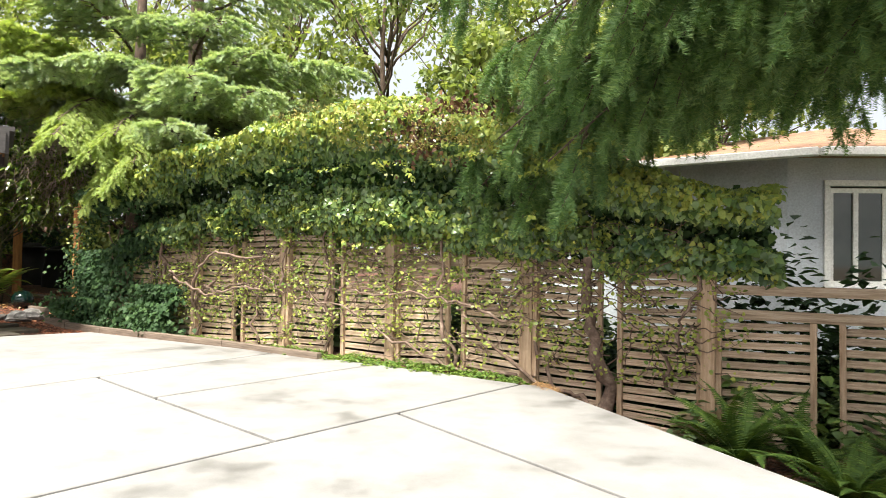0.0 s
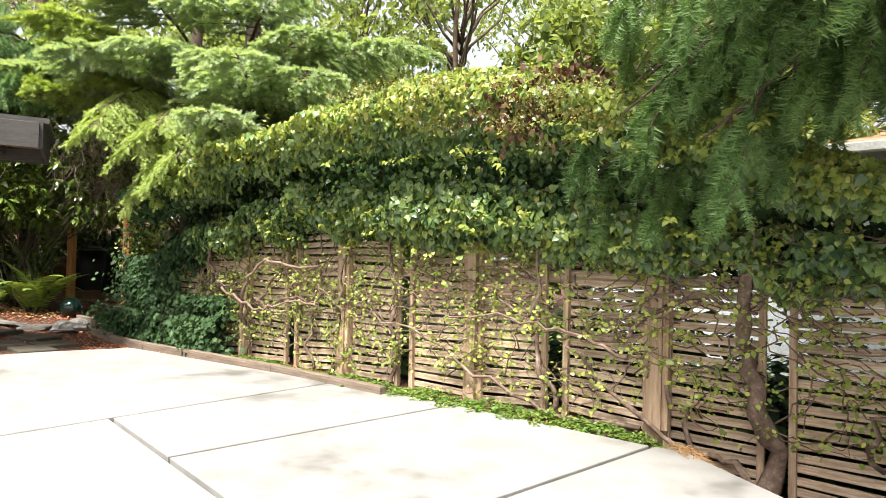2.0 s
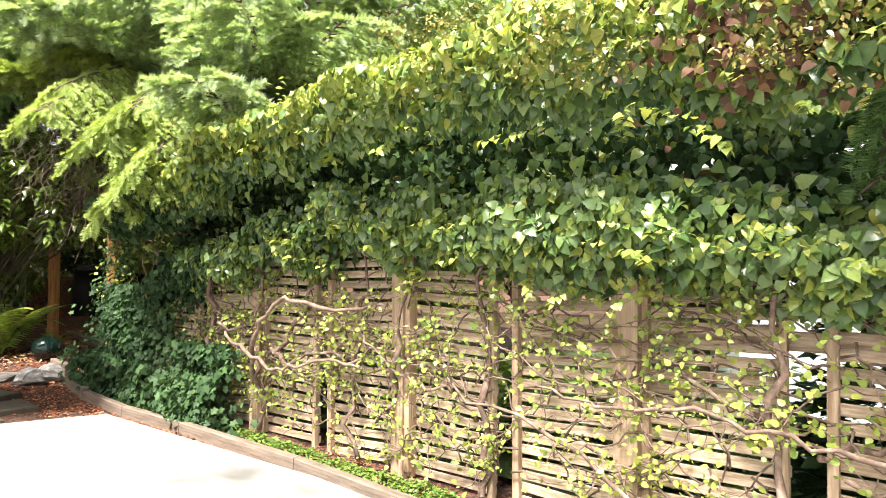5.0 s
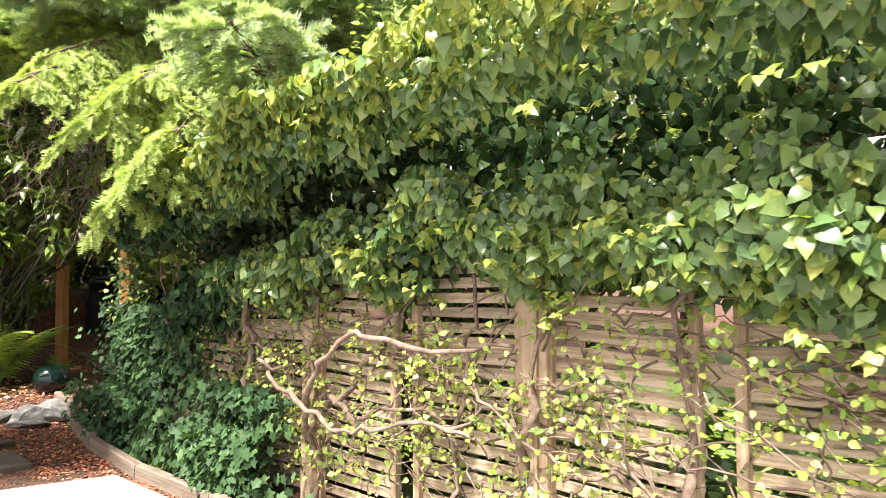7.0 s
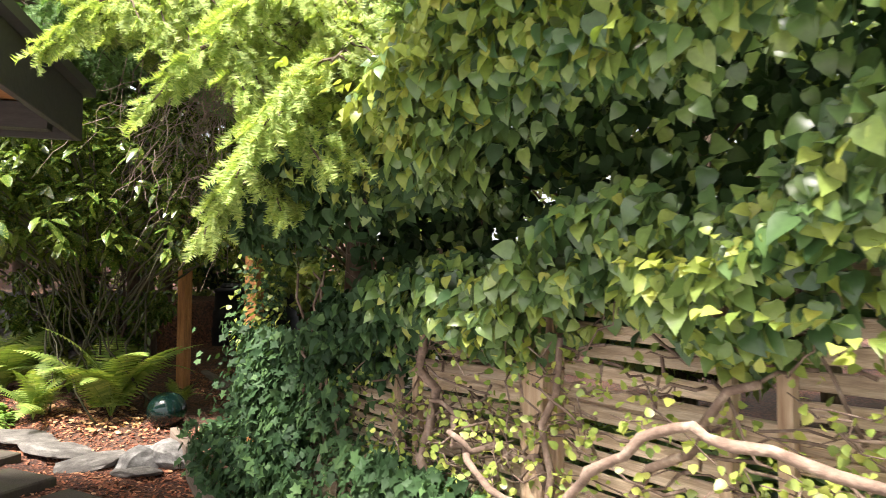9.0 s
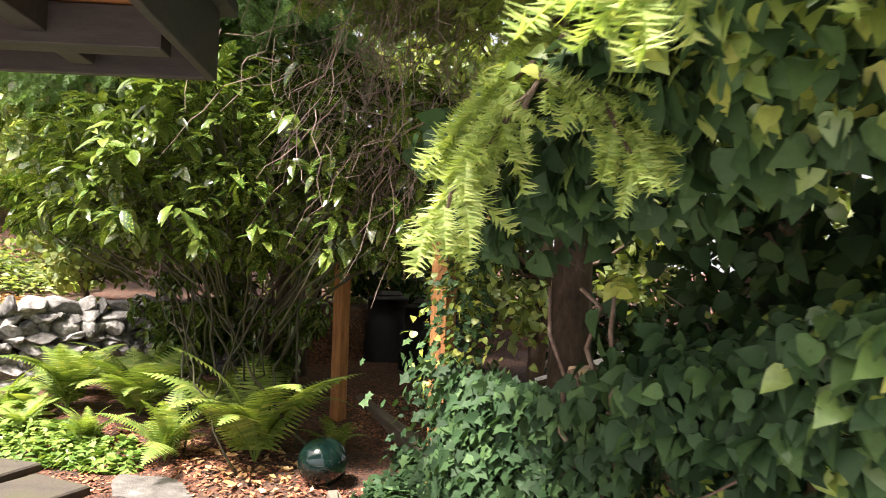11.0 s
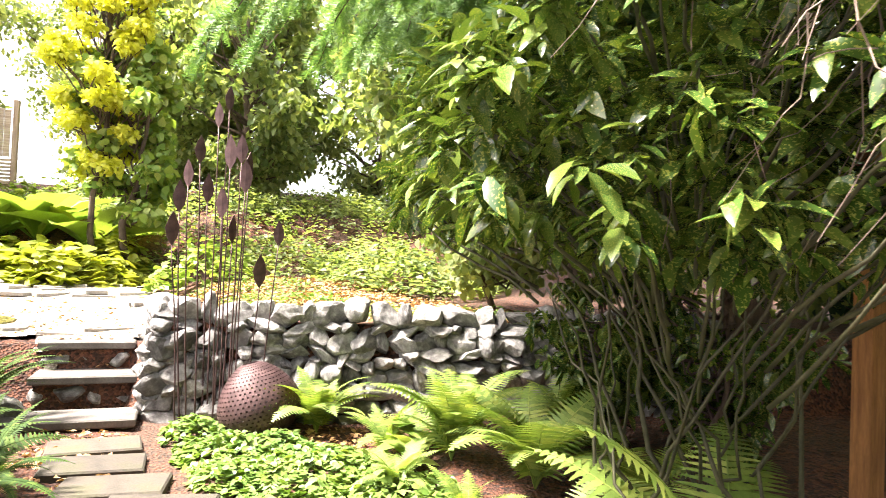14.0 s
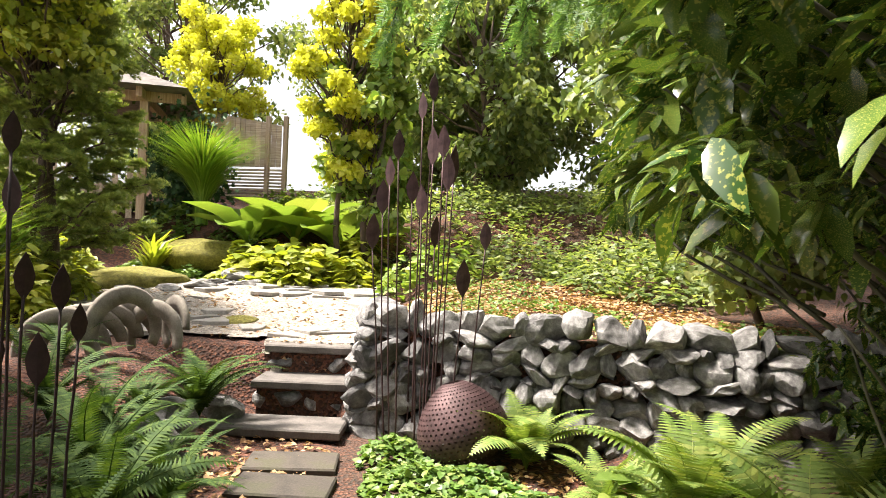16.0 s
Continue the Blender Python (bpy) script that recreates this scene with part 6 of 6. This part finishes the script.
    arc(0.34, -30, 250, 0.03, 0.13, pose(0.15, 0.10, 0.24, 0, 0, 150))
    arc(0.30, -20, 210, 0.03, 0.12, pose(-0.05, 0.26, 0.16, 0, 0, 70))
    arc(0.27, 0, 230, 0.03, 0.12, pose(-0.25, 0.36, 0.22, 0, 0, 45))


sculptures()


def side_yard():
    """Posts with a crossbeam, compost bins and odds and ends behind the fence end."""
    for x, y, h, lb in ((-8.42, 13.1, 2.1, "orange-brown square timber post in the bed"), (-6.35, 11.72, 1.95, "orange-brown timber post wrapped in ivy")):
        p2 = thing("timber_post", lb, "post", (x, y, float(ground_z(x, y))), "gate posts")
        part("post", Bits().bevel_box((-0.055, -0.055, -0.2), (0.055, 0.055, h), 0.006), ORANGEW, p2)
    part_b = thing("crossbeam", "short orange timber beam fixed to the post", "beam", (-6.35, 11.72, 1.97), turn=-30)
    part("beam", Bits().bevel_box((0.06, -0.05, -0.04), (0.75, 0.05, 0.05), 0.005), ORANGEW, part_b)

    def bin2(x, y, rad, h, lb):
        b = Bits()
        prof = [(1.06, 0), (1.0, 0.02), (0.99, 0.3), (0.93, 0.32), (0.92, 0.6), (0.86, 0.62), (0.84, 0.93), (0.88, 0.94), (0.88, 0.98), (0.4, 1.04), (0.0, 1.05)]
        ns = 28
        v = [(rad * k * math.cos(6.283 * i / ns), rad * k * math.sin(6.283 * i / ns), h * z) for k, z in prof for i in range(ns)]
        f = [(r2 * ns + i, r2 * ns + (i + 1) % ns, (r2 + 1) * ns + (i + 1) % ns, (r2 + 1) * ns + i) for r2 in range(len(prof) - 1) for i in range(ns)]
        b.add(v, f)
        t = thing("compost_bin", lb, "compost bin", (x, y, float(ground_z(x, y))), "compost bins")
        part("body", b, BLACKPL, t, smooth=True)
        part("lid", Bits().tube([(0, 0, h * 1.0), (0, 0, h * 1.03), (0, 0, h * 1.09)], [rad * 0.6, rad * 0.62, rad * 0.5], 20), BLACKPL, t)
    bin2(-10.3, 16.2, 0.36, 0.95, "black plastic compost bin on bark chips")
    bin2(-9.35, 16.0, 0.46, 0.9, "round black plastic compost bin")
    tr2 = thing("white_lattice", "white painted lattice panel leaning in the side yard", "lattice", (-6.3, 14.6, float(ground_z(-6.3, 14.6))), turn=20)
    for k in range(9):
        part("lath", Bits().box((-0.45, -0.006, 0.05 + 0.1 * k), (0.45, 0.006, 0.085 + 0.1 * k), Matrix.Rotation(0.35, 4, "Y")), WHITE, tr2)
        part("lath", Bits().box((-0.45, 0.007, 0.05 + 0.1 * k), (0.45, 0.019, 0.085 + 0.1 * k), Matrix.Rotation(-0.35, 4, "Y")), WHITE, tr2)
    for x, y, s in ((-7.0, 15.2, 0.16), (-6.75, 15.0, 0.13)):
        t = thing("flower_pot", "terracotta flower pot on bark chips", "pot", (x, y, float(ground_z(x, y))), "flower pots")
        part("body", Bits().tube([(0, 0, 0), (0, 0, s * 1.5), (0, 0, s * 1.5), (0, 0, s * 1.8)], [s * 0.65, s * 0.95, s * 1.05, s * 1.07], 18), TERRA, t, smooth=False)


side_yard()


def pergola():
    pg = thing("pergola", "weathered wooden pergola with shingled roof and ivy", "pergola", (-18.6, 4.5, 2.2), turn=15)
    for x, y in ((0, 0), (-2.4, 0), (0, -2.6), (-2.4, -2.6), (-3.3, 0.9)):
        part("post", Bits().bevel_box((x - 0.07, y - 0.07, -0.6), (x + 0.07, y + 0.07, 2.1), 0.006), POSTW, pg)
    part("beam", Bits().bevel_box((-2.8, -0.08, 2.1), (0.4, 0.02, 2.28), 0.006).bevel_box((-0.08, -3.0, 2.1), (0.02, 0.7, 2.28), 0.006), POSTW, pg)
    part("roof", Bits().add([(0.6, 0.8, 2.28), (0.6, -3.4, 2.28), (-3.2, -3.4, 2.28), (-3.2, 0.8, 2.28), (-1.3, -1.3, 3.2)], [(0, 4, 1), (1, 4, 2), (2, 4, 3), (3, 4, 0), (0, 1, 2, 3)]), TREAD, pg)
    for k in range(10):
        part("slat", Bits().box((-0.03, -2.5 + 0.25 * k, -0.2), (0.0, -2.4 + 0.25 * k, 1.0)), WOOD, pg)
    iv = thing("ivy", "ivy covering the pergola post", "ivy", (-19.3, 5.0, 2.2))
    r = np.random.default_rng(150)
    n = 2200
    P = r.normal(0, 1, (n, 3)) * np.array([[0.4, 0.35, 0.55]]) + np.array([[0, 0, 1.0]])
    scatter("foliage", IVYS, P, r.normal(0, 0.5, (n, 3)) + np.array([[0.4, 0, -0.7]]), r.normal(0, 0.4, (n, 3)) + np.array([[1, 0, 0.4]]), r.uniform(0.07, 0.12, n), IVY, iv, "", "stuff")
    fb = thing("board_fence", "pale weathered board fence with horizontal lattice below", "fence", (-21.0, 4.9, 2.7), turn=82)
    for k in range(13):
        part("board", Bits().bevel_box((0.12 * k, 0, 0.75), (0.12 * k + 0.11, 0.02, 1.9 - 0.02 * k), 0.003), WOOD, fb)
    for k in range(9):
        part("slat", Bits().bevel_box((0, 0.0, 0.1 + 0.07 * k), (1.6, 0.02, 0.145 + 0.07 * k), 0.003), WOOD, fb)
    for x in (-0.06, 1.2, 1.6):
        part("post", Bits().bevel_box((x, -0.04, -0.5), (x + 0.09, 0.05, 1.85), 0.004), POSTW, fb)


pergola()
